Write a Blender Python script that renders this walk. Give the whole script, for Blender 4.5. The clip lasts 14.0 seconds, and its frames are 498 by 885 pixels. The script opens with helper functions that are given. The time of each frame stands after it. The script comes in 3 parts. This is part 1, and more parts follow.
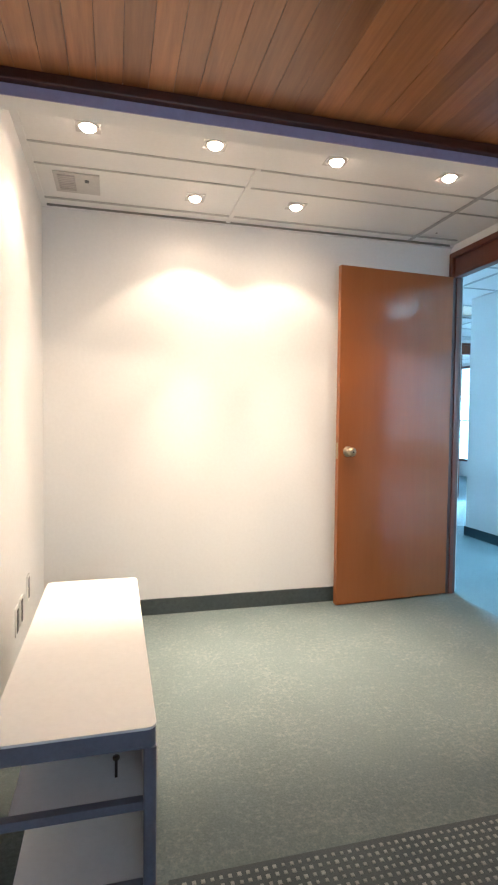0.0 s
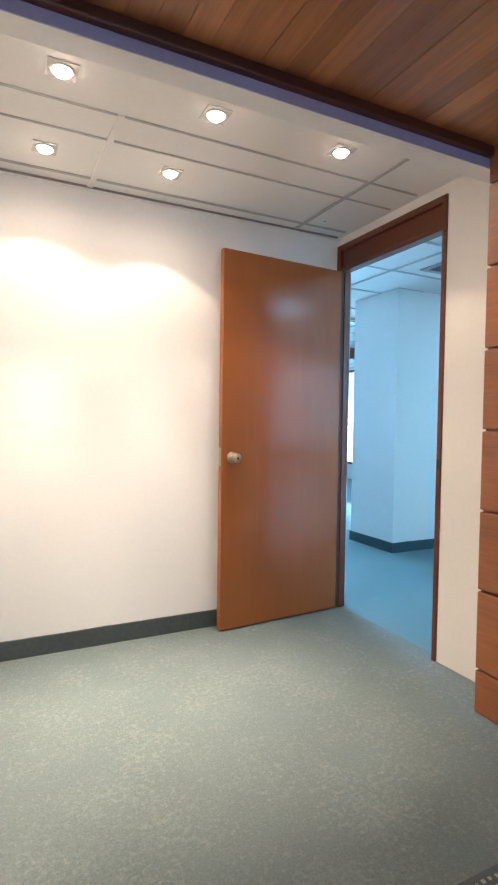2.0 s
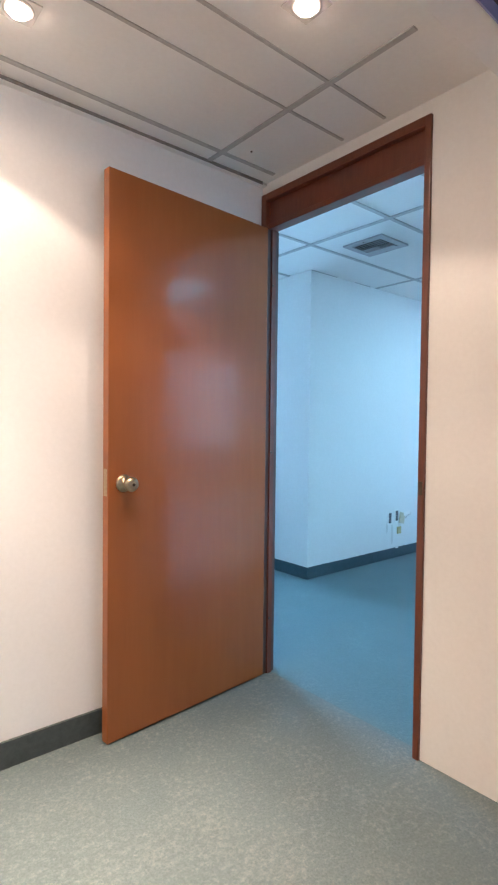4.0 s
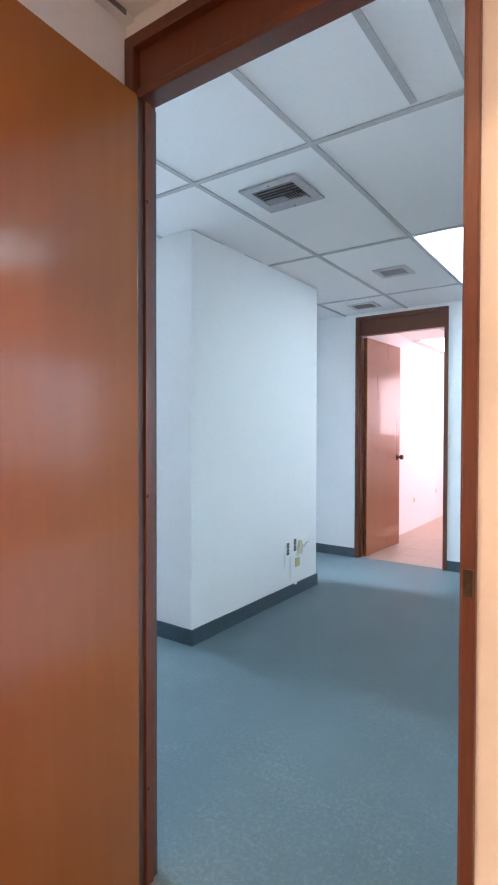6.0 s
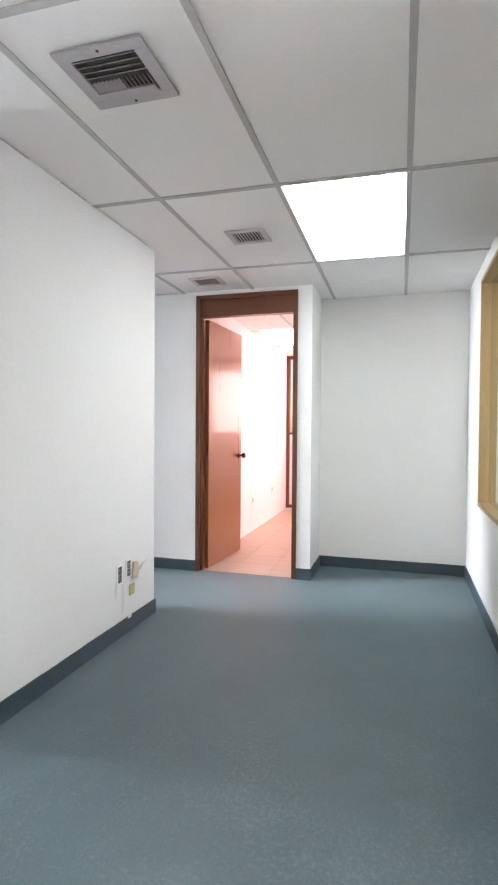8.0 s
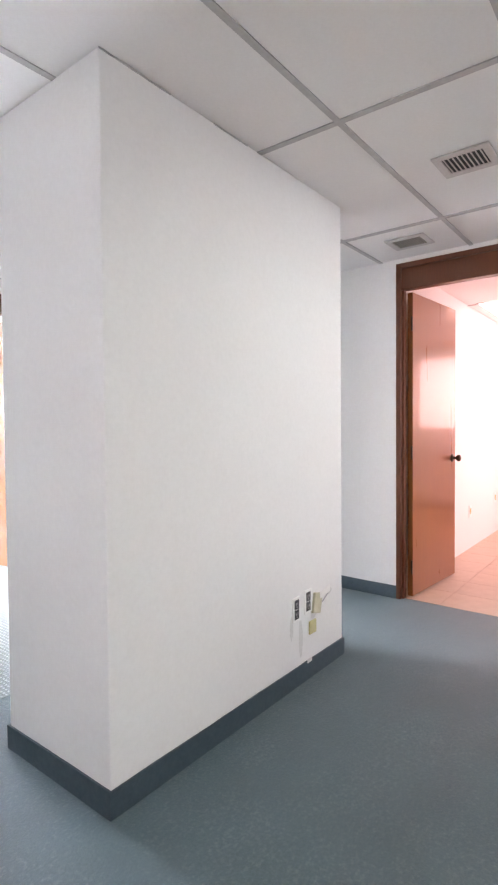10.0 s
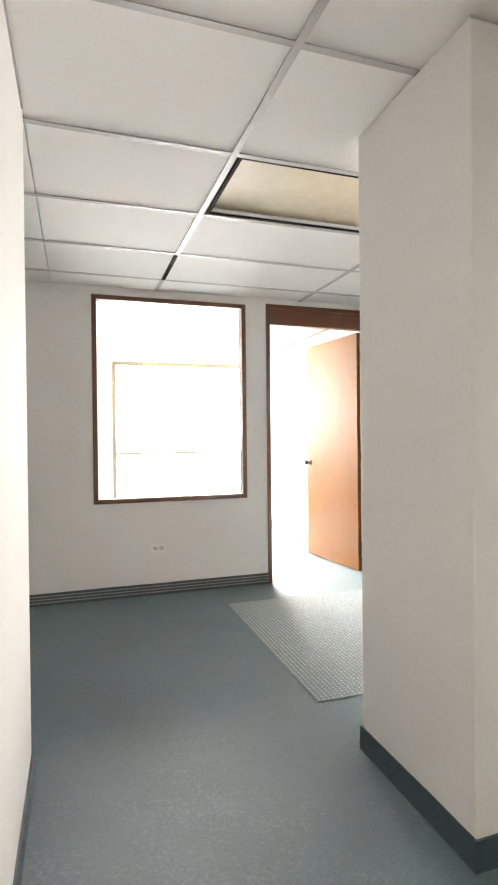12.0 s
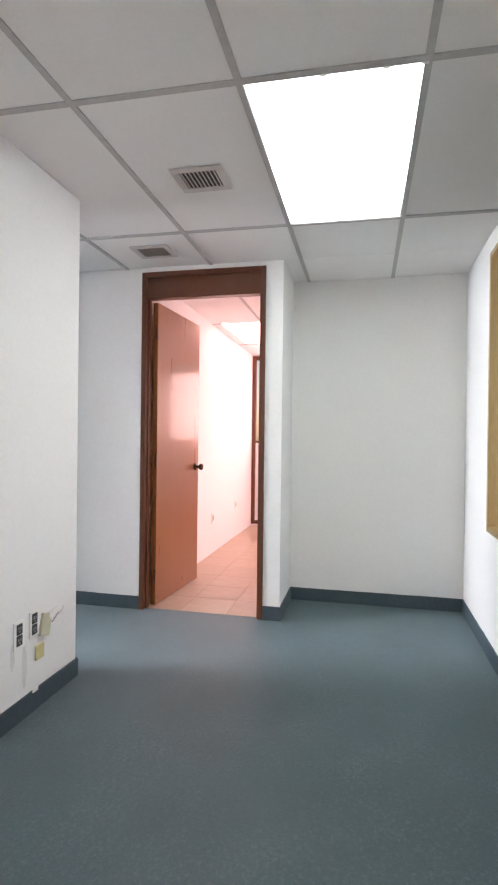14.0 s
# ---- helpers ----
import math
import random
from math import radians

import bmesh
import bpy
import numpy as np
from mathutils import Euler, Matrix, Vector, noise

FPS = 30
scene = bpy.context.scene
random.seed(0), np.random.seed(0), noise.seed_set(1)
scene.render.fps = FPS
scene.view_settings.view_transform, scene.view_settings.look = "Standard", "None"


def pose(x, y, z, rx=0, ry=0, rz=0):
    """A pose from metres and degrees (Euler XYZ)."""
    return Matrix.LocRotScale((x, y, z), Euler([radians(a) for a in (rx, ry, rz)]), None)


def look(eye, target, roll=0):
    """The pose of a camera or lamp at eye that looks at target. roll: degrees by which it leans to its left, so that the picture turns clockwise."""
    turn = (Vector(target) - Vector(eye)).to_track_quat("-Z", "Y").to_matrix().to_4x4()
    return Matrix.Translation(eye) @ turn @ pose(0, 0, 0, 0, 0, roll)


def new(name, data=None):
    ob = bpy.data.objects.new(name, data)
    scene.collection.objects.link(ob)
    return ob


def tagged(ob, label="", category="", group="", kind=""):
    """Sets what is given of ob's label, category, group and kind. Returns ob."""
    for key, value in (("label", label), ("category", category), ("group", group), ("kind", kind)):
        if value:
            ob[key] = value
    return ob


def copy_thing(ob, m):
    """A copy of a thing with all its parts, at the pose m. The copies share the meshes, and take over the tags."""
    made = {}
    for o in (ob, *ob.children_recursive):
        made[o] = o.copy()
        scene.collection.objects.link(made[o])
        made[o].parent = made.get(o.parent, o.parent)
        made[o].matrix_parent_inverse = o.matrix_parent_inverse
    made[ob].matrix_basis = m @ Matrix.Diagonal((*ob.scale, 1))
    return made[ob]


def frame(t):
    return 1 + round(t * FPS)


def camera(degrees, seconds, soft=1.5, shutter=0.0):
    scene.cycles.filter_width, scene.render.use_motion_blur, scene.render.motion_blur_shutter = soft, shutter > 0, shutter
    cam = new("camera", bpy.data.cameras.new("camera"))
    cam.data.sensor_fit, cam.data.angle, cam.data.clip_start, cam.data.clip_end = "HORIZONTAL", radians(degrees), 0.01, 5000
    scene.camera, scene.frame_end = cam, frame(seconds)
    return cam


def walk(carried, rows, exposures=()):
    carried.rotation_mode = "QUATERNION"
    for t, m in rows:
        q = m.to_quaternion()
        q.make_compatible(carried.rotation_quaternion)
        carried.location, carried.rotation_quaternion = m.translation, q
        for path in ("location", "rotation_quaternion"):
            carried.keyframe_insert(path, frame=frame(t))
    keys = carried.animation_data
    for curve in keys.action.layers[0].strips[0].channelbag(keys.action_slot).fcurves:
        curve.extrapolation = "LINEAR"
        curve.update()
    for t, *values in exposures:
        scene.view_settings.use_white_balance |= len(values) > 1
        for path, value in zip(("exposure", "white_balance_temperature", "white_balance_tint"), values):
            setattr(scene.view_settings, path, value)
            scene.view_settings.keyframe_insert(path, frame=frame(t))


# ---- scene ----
cam = camera(50.3, 14.0, 2.2)
PATH = [
    (0, (-2.181, -3.198, 1.167), (-1.69, -1.261, 1.081), 0.6),
    (0.5, (-2.153, -3.199, 1.146), (-1.817, -1.229, 1.076), 0.8),
    (1, (-2.083, -3.177, 1.17), (-1.677, -1.22, 1.091), 0.9),
    (1.5, (-2.041, -3.002, 1.175), (-1.31, -1.142, 1.106), 1.0),
    (2, (-1.995, -2.83, 1.164), (-1.108, -1.038, 1.094), 0.8),
    (2.5, (-1.864, -2.587, 1.196), (-0.933, -0.818, 1.121), 1.0),
    (3, (-1.826, -2.35, 1.192), (-0.739, -0.672, 1.128), 1.3),
    (3.2, (-1.823, -2.284, 1.179), (-0.689, -0.638, 1.116), 1.3),
    (5.3, (-1.226, -1.422, 1.226), (0.212, -0.033, 1.182), -0.3),
    (5.5, (-1.154, -1.364, 1.231), (0.305, 0.004, 1.189), -0.2),
    (6, (-0.988, -1.13, 1.242), (0.649, 0.017, 1.205), 0.1),
    (6.5, (-0.811, -0.972, 1.221), (0.885, 0.087, 1.191), 0.3),
    (7, (-0.621, -0.846, 1.234), (1.148, 0.087, 1.2), 0.1),
    (7.5, (-0.485, -0.699, 1.231), (1.409, -0.058, 1.192), 0.4),
    (7.7, (-0.444, -0.69, 1.225), (1.478, -0.14, 1.18), 0.4),
    (9.8, (0.297, -0.501, 1.249), (1.981, 0.576, 1.186), -0.4),
    (10, (0.307, -0.469, 1.248), (1.882, 0.761, 1.187), -0.5),
    (10.5, (0.297, -0.399, 1.23), (1.524, 1.181, 1.196), -0.5),
    (11, (0.271, -0.344, 1.233), (1.118, 1.468, 1.212), -0.7),
    (11.5, (0.234, -0.302, 1.236), (0.772, 1.624, 1.219), -0.8),
    (12, (0.272, -0.323, 1.235), (0.889, 1.579, 1.219), -0.6),
    (12.5, (0.328, -0.401, 1.233), (1.372, 1.305, 1.218), -0.4),
    (13, (0.38, -0.428, 1.233), (1.847, 0.932, 1.216), -0.4),
    (13.5, (0.431, -0.481, 1.224), (2.198, 0.454, 1.21), 0.3),
    (14, (0.431, -0.524, 1.212), (2.384, -0.095, 1.201), 0.7),
]

# exposure and white balance on the way
EXPOSURE = [(0, 0.06, 5650, 3), (3.2, 0.0, 5400, 5), (5.3, 0.1, 6500, 21), (6.0, 0.13, 7500, 28), (6.6, 0.2, 8900, 34), (7.7, 0.33, 9900, 38), (9.8, 0.28, 10200, 45), (10.5, 0.03, 10700, 42), (11.0, -0.3, 11600, 41), (11.5, -0.25, 13800, 41), (12.5, -0.25, 12800, 39), (13.0, -0.06, 11200, 38), (14, 0.06, 10200, 41)]
walk(cam, [(t, look(eye, target, roll)) for t, eye, target, roll in PATH], EXPOSURE)

# ---- world and large lights ----
world = bpy.data.worlds.new("sky")
scene.world = world
world.use_nodes = True
wn = world.node_tree.nodes
sky = wn.new("ShaderNodeTexSky")
sky.sky_type = 'NISHITA'
sky.sun_disc = False
sky.sun_elevation = radians(50)
sky.sun_rotation = radians(200)
world.node_tree.links.new(sky.outputs[0], wn["Background"].inputs[0])
wn["Background"].inputs[1].default_value = 0.15


def area_lamp(name, m, sx, sy, watts, colour):
    d = bpy.data.lights.new(name, 'AREA')
    d.shape, d.size, d.size_y, d.energy, d.color = 'RECTANGLE', sx, sy, watts, colour
    ob = new(name, d)
    ob.matrix_world = m
    return ob


# daylight in the openings of the outer windows (lamps face along their own -z)
area_lamp("daylight_north", pose(1.8, 8.45, 2.85, -64, 0, 0), 4.6, 3.5, 10400, (0.43, 0.70, 0.95))
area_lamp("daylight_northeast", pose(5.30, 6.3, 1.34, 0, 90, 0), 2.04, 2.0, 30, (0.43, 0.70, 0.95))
area_lamp("daylight_east", pose(7.90, -0.07, 1.15, 0, 90, 0), 2.1, 2.0, 75, (0.78, 0.64, 0.80))
# Fill lamp behind an added, unseen window; brightens the tiled room's north wall.
area_lamp("fill_tiled_room", pose(6.4, -1.34, 1.25, 90, 0, 0), 2.2, 1.6, 38, (0.78, 0.64, 0.80))
# Fill lamp behind an assumed window, lights the room beyond the oak panes.
area_lamp("fill_back_room", pose(3.0, -4.1, 1.5, 90, 0, 0), 2.4, 1.4, 42, (0.38, 0.69, 1.0))
# Its window is unseen, assumed from the cool light on the shelf.
area_lamp("daylight_behind", pose(-1.4, -5.12, 1.45, 90, 0, 0), 1.5, 1.2, 13, (0.72, 0.84, 1.0))
SPOT_COLOUR = (0.93, 0.645, 0.43)


# ---- materials ----
def nodes_of(name):
    m = bpy.data.materials.new(name)
    m.use_nodes = True
    nt = m.node_tree
    return m, nt, nt.nodes["Principled BSDF"]


def add(nt, kind, **inputs):
    n = nt.nodes.new(kind)
    for k, v in inputs.items():
        n.inputs[k.replace("_", " ")].default_value = v
    return n


def surface(name, dark, light, rough=0.6, scale=(1, 1, 1), grain=60.0, stain=2.5, bump=0.1, bump_dist=0.002,
            island=0.0, objrand=0.0, metal=0.0, gloss_var=0.08, stain_amount=0.35, coat=0.0, detail=6.0):
    """Two scales of noise between two colours, with relief and uneven gloss."""
    m, nt, b = nodes_of(name)
    L = nt.links
    tc = add(nt, "ShaderNodeTexCoord")
    mp = add(nt, "ShaderNodeMapping")
    mp.inputs["Scale"].default_value = scale
    L.new(tc.outputs["Object"], mp.inputs["Vector"])
    fine = add(nt, "ShaderNodeTexNoise", Scale=grain, Detail=detail, Roughness=0.65)
    big = add(nt, "ShaderNodeTexNoise", Scale=stain, Detail=4.0, Roughness=0.6)
    L.new(mp.outputs[0], fine.inputs["Vector"])
    L.new(mp.outputs[0], big.inputs["Vector"])
    mix = add(nt, "ShaderNodeMix")
    mix.data_type = 'FLOAT'
    mix.inputs["Factor"].default_value = stain_amount
    L.new(fine.outputs["Fac"], mix.inputs["A"])
    L.new(big.outputs["Fac"], mix.inputs["B"])
    ramp = add(nt, "ShaderNodeValToRGB")
    ramp.color_ramp.elements[0].position, ramp.color_ramp.elements[1].position = 0.32, 0.68
    ramp.color_ramp.elements[0].color, ramp.color_ramp.elements[1].color = (*dark, 1), (*light, 1)
    L.new(mix.outputs["Result"], ramp.inputs["Fac"])
    out = ramp.outputs["Color"]
    if island or objrand:
        src = add(nt, "ShaderNodeNewGeometry").outputs["Random Per Island"] if island else add(nt, "ShaderNodeObjectInfo").outputs["Random"]
        amount = island or objrand
        rng = add(nt, "ShaderNodeMapRange")
        rng.inputs["To Min"].default_value, rng.inputs["To Max"].default_value = 1 - amount, 1 + amount
        L.new(src, rng.inputs["Value"])
        hsv = add(nt, "ShaderNodeHueSaturation")
        L.new(rng.outputs[0], hsv.inputs["Value"])
        L.new(out, hsv.inputs["Color"])
        out = hsv.outputs["Color"]
    L.new(out, b.inputs["Base Color"])
    rr = add(nt, "ShaderNodeMapRange")
    rr.inputs["To Min"].default_value, rr.inputs["To Max"].default_value = max(0.02, rough - gloss_var), min(1, rough + gloss_var)
    L.new(big.outputs["Fac"], rr.inputs["Value"])
    L.new(rr.outputs[0], b.inputs["Roughness"])
    b.inputs["Metallic"].default_value = metal
    b.inputs["Coat Weight"].default_value = coat
    b.inputs["Coat Roughness"].default_value = 0.22
    if bump:
        bp = add(nt, "ShaderNodeBump", Strength=bump, Distance=bump_dist)
        L.new(fine.outputs["Fac"], bp.inputs["Height"])
        L.new(bp.outputs[0], b.inputs["Normal"])
    return m


def flecked(m, colour, scale, start, amount, patch=2.2):
    """Scatters pale flecks, thick in some patches and worn thin in others, over a surface made by surface()."""
    nt = m.node_tree
    b = nt.nodes["Principled BSDF"]
    old = b.inputs["Base Color"].links[0].from_socket
    tc = add(nt, "ShaderNodeTexCoord")
    fl = add(nt, "ShaderNodeTexNoise", Scale=scale, Detail=5.0, Roughness=0.78)
    nt.links.new(tc.outputs["Object"], fl.inputs["Vector"])
    rng = add(nt, "ShaderNodeMapRange")
    rng.inputs["From Min"].default_value, rng.inputs["From Max"].default_value, rng.inputs["To Max"].default_value = start, start + 0.25, amount
    wear = add(nt, "ShaderNodeTexNoise", Scale=patch, Detail=5.0, Roughness=0.7)
    nt.links.new(tc.outputs["Object"], wear.inputs["Vector"])
    lift = add(nt, "ShaderNodeMath")
    lift.operation = 'MULTIPLY_ADD'
    lift.inputs[1].default_value, lift.inputs[2].default_value = 0.45, -0.225
    nt.links.new(wear.outputs["Fac"], lift.inputs[0])
    total = add(nt, "ShaderNodeMath")
    total.operation = 'ADD'
    nt.links.new(fl.outputs["Fac"], total.inputs[0])
    nt.links.new(lift.outputs[0], total.inputs[1])
    nt.links.new(total.outputs[0], rng.inputs["Value"])
    mix = add(nt, "ShaderNodeMix")
    mix.data_type = 'RGBA'
    nt.links.new(rng.outputs[0], mix.inputs["Factor"])
    for sock in mix.inputs:
        if sock.name == "A" and sock.type == 'RGBA':
            nt.links.new(old, sock)
        if sock.name == "B" and sock.type == 'RGBA':
            sock.default_value = (*colour, 1)
    for sock in mix.outputs:
        if sock.type == 'RGBA':
            nt.links.new(sock, b.inputs["Base Color"])


def glow(name, colour, strength):
    m, nt, b = nodes_of(name)
    b.inputs["Base Color"].default_value = (*colour, 1)
    b.inputs["Emission Color"].default_value = (*colour, 1)
    b.inputs["Emission Strength"].default_value = strength
    return m


PAINT = surface("white_wall_paint", (0.79, 0.785, 0.77), (0.84, 0.835, 0.82), 0.9, grain=55, stain=1.3, bump=0.08, bump_dist=0.002, gloss_var=0.05)
PAINT.node_tree.nodes["Principled BSDF"].inputs["Specular IOR Level"].default_value = 0.25
CEIL = surface("ceiling_board", (0.80, 0.79, 0.77), (0.85, 0.84, 0.82), 0.85, grain=90, stain=1.6, bump=0.15, island=0.02)
PLASTER = surface("white_plaster_ceiling", (0.79, 0.78, 0.76), (0.84, 0.83, 0.81), 0.7, grain=60, stain=1.5, bump=0.1)
TBAR = surface("grey_ceiling_bar", (0.40, 0.39, 0.38), (0.50, 0.49, 0.48), 0.5, grain=40, bump=0.03)
# Near-black that paints the shade in gaps and slits.
GAP_SHADE = surface("gap_shade", (0.010, 0.009, 0.008), (0.016, 0.015, 0.014), 0.95, bump=0)
GAP_SHADE.node_tree.nodes["Principled BSDF"].inputs["Specular IOR Level"].default_value = 0.1
CARPET = surface("teal_grey_carpet", (0.033, 0.083, 0.097), (0.064, 0.127, 0.146), 0.60, grain=110, stain=1.6, bump=0.6, bump_dist=0.003, gloss_var=0.04, stain_amount=0.5, detail=4.0)
flecked(CARPET, (0.17, 0.25, 0.26), 62.0, 0.515, 0.50)
FLECKED = surface("grey_green_flecked_carpet", (0.070, 0.101, 0.106), (0.134, 0.171, 0.174), 0.78, grain=130, stain=2.0, bump=0.5, bump_dist=0.003, gloss_var=0.03, stain_amount=0.3, detail=4.0)
flecked(FLECKED, (0.32, 0.345, 0.32), 50.0, 0.49, 0.36, 3.5)
CARPET.node_tree.nodes["Principled BSDF"].inputs["Sheen Weight"].default_value = 0.30
CARPET.node_tree.nodes["Principled BSDF"].inputs["Sheen Roughness"].default_value = 0.38
CARPET.node_tree.nodes["Principled BSDF"].inputs["Sheen Tint"].default_value = (0.68, 0.86, 0.90, 1)
RUG = surface("dark_grey_carpet", (0.045, 0.06, 0.066), (0.08, 0.10, 0.106), 0.95, grain=220, stain=5, bump=0.6, bump_dist=0.003, gloss_var=0.02)
MAT = surface("grey_green_mat", (0.055, 0.105, 0.115), (0.098, 0.165, 0.172), 0.58, grain=220, stain=5, bump=0.5, bump_dist=0.003, gloss_var=0.02)
# Paler than the rug's tufts: grazing window light is put into the colour.
MAT_DOT_LIT = surface("mat_tuft_lit", (0.30, 0.38, 0.38), (0.42, 0.50, 0.50), 0.6, grain=200, stain=4, bump=0.4, bump_dist=0.003, island=0.08)
RUG_DOT = surface("pale_carpet_tuft", (0.23, 0.25, 0.24), (0.33, 0.345, 0.33), 0.95, grain=200, stain=4, bump=0.5, bump_dist=0.003, island=0.12)
MAT.node_tree.nodes["Principled BSDF"].inputs["Sheen Weight"].default_value = 0.34
BASE = surface("dark_vinyl_skirting", (0.030, 0.060, 0.077), (0.053, 0.093, 0.114), 0.5, grain=50, stain=4, bump=0.08)
BASE_GREY = surface("dark_grey_vinyl_skirting", (0.040, 0.052, 0.054), (0.075, 0.090, 0.091), 0.5, grain=45, stain=5, bump=0.15)
FRAME_WOOD = surface("dark_red_brown_wood", (0.098, 0.023, 0.009), (0.155, 0.040, 0.015), 0.38, scale=(9, 9, 1), grain=14, stain=1.2, bump=0.08, coat=0.3)
JAMB = surface("dull_grey_brown_wood", (0.062, 0.036, 0.030), (0.105, 0.064, 0.052), 0.45, scale=(9, 9, 1), grain=14, stain=3, bump=0.08)
LEAF_WOOD = surface("varnished_orange_wood", (0.262, 0.080, 0.019), (0.305, 0.099, 0.025), 0.30, scale=(6, 6, 0.5), grain=7, stain=0.9, bump=0.0, coat=0.38, stain_amount=0.55, gloss_var=0.03)
LEAF_WOOD.node_tree.nodes["Principled BSDF"].inputs["Coat Roughness"].default_value = 0.115
LEAF_WOOD.node_tree.nodes["Principled BSDF"].inputs["Specular IOR Level"].default_value = 0.35
POLISHED = surface("polished_orange_wood", (0.262, 0.080, 0.019), (0.305, 0.099, 0.025), 0.28, scale=(6, 6, 0.5), grain=7, stain=0.9, bump=0.03, coat=0.55, stain_amount=0.55, gloss_var=0.03)
POLISHED.node_tree.nodes["Principled BSDF"].inputs["Coat Roughness"].default_value = 0.06
LIGHT_WOOD = surface("light_oak", (0.36, 0.21, 0.09), (0.50, 0.31, 0.15), 0.45, scale=(9, 9, 0.9), grain=14, stain=1.5, bump=0.08)
PLANK = surface("cedar_plank", (0.26, 0.100, 0.034), (0.45, 0.190, 0.068), 0.36, scale=(9, 0.6, 9), grain=5, stain=1.2, bump=0.08, island=0.24, coat=0.25)
BEAM_DARK = surface("dark_beam_wood", (0.045, 0.014, 0.008), (0.085, 0.028, 0.015), 0.4, scale=(0.8, 9, 9), grain=10, bump=0.06)
BEAM_BLUE = surface("violet_blue_trim", (0.36, 0.35, 0.56), (0.43, 0.42, 0.64), 0.55, grain=40, bump=0.04)
PANEL_WOOD = surface("reddish_wood_panel", (0.24, 0.080, 0.026), (0.36, 0.130, 0.046), 0.38, scale=(12, 0.8, 12), grain=10, stain=1.4, bump=0.06, objrand=0.1, coat=0.25)
STEEL = surface("blue_grey_steel", (0.112, 0.122, 0.168), (0.152, 0.162, 0.215), 0.42, grain=80, bump=0.05)
LAMINATE = surface("white_laminate", (0.74, 0.74, 0.73), (0.80, 0.80, 0.79), 0.34, grain=60, stain=2, bump=0.02)
METAL = surface("brushed_metal", (0.34, 0.27, 0.17), (0.50, 0.41, 0.28), 0.28, grain=120, bump=0.03, metal=1.0)
DARK_METAL = surface("dark_bronze_metal", (0.05, 0.035, 0.025), (0.09, 0.065, 0.045), 0.35, grain=80, bump=0.03, metal=0.8)
VENT = surface("vent_grey_paint", (0.36, 0.34, 0.35), (0.46, 0.44, 0.45), 0.5, grain=60, bump=0.03)
DUSTY = surface("dusty_brown_grey_paint", (0.20, 0.185, 0.16), (0.31, 0.29, 0.255), 0.8, grain=60, stain=9, bump=0.05)
VENT_WHITE = surface("vent_white_paint", (0.52, 0.50, 0.48), (0.62, 0.60, 0.58), 0.5, grain=60, bump=0.03)
PLASTIC = surface("white_plastic", (0.84, 0.83, 0.80), (0.88, 0.87, 0.85), 0.35, grain=60, bump=0.01)
DARK_PLASTIC = surface("dark_plastic", (0.02, 0.02, 0.025), (0.04, 0.04, 0.045), 0.4, grain=60, bump=0.01)
YELLOWED = surface("yellowed_plastic", (0.50, 0.43, 0.20), (0.60, 0.53, 0.29), 0.45, grain=40, bump=0.02)
BEIGE = surface("beige_plastic", (0.52, 0.47, 0.33), (0.64, 0.59, 0.44), 0.45, grain=40, bump=0.02)
EDGE_SHADOW = surface("grey_shadow_gap", (0.20, 0.19, 0.17), (0.28, 0.27, 0.25), 0.9, bump=0)
# Dark colour of flat sheets that stand for the shade inside the ducts.
DUCT_SHADE = surface("duct_shade", (0.045, 0.042, 0.040), (0.075, 0.070, 0.066), 0.9, bump=0)
DIRT = surface("dusty_wall_smudge", (0.62, 0.61, 0.58), (0.76, 0.755, 0.74), 0.8, grain=60, stain=9, bump=0.05)
DIFFUSER = surface("aged_cream_diffuser", (0.72, 0.57, 0.42), (0.82, 0.68, 0.52), 0.5, grain=20, stain=2, bump=0.02)
TILE = surface("salmon_floor_tile", (0.46, 0.33, 0.24), (0.56, 0.42, 0.32), 0.3, grain=12, stain=2, bump=0.02, objrand=0.04)
GROUT = surface("pale_grout", (0.50, 0.37, 0.28), (0.58, 0.44, 0.34), 0.8, grain=80, bump=0.1)
ALU = surface("tan_window_frame", (0.26, 0.20, 0.12), (0.34, 0.27, 0.17), 0.45, grain=60, bump=0.02)
BULB = glow("halogen_bulb", (0.97, 0.66, 0.46), 60.0)
PANEL_LIGHT = glow("fluorescent_diffuser", (0.42, 0.75, 0.90), 11.5)
PANEL_WARM = glow("neutral_diffuser", (0.82, 0.76, 0.88), 5.0)
BACKDROP_GLOW = glow("backdrop_glow", (0.43, 0.70, 0.95), 9.0)
GLASS, nt_, b_ = nodes_of("clear_glass")
b_.inputs["Base Color"].default_value = (0.97, 0.99, 0.98, 1)
b_.inputs["Roughness"].default_value = 0.0
b_.inputs["Transmission Weight"].default_value = 1.0
b_.inputs["IOR"].default_value = 1.1


# ---- building helpers ----
def box(bm, x0, x1, y0, y1, z0, z1, bevel=0.0):
    r = bmesh.ops.create_cube(bm, size=1)
    vs = r["verts"]
    bmesh.ops.scale(bm, vec=(x1 - x0, y1 - y0, z1 - z0), verts=vs)
    bmesh.ops.translate(bm, vec=((x0 + x1) / 2, (y0 + y1) / 2, (z0 + z1) / 2), verts=vs)
    if bevel:
        es = list({e for v in vs for e in v.link_edges})
        bmesh.ops.bevel(bm, geom=es, offset=bevel, segments=2, profile=0.6, affect='EDGES')


def boxes(*specs, bevel=0.0):
    bm = bmesh.new()
    for s in specs:
        box(bm, *s, bevel=bevel)
    return bm


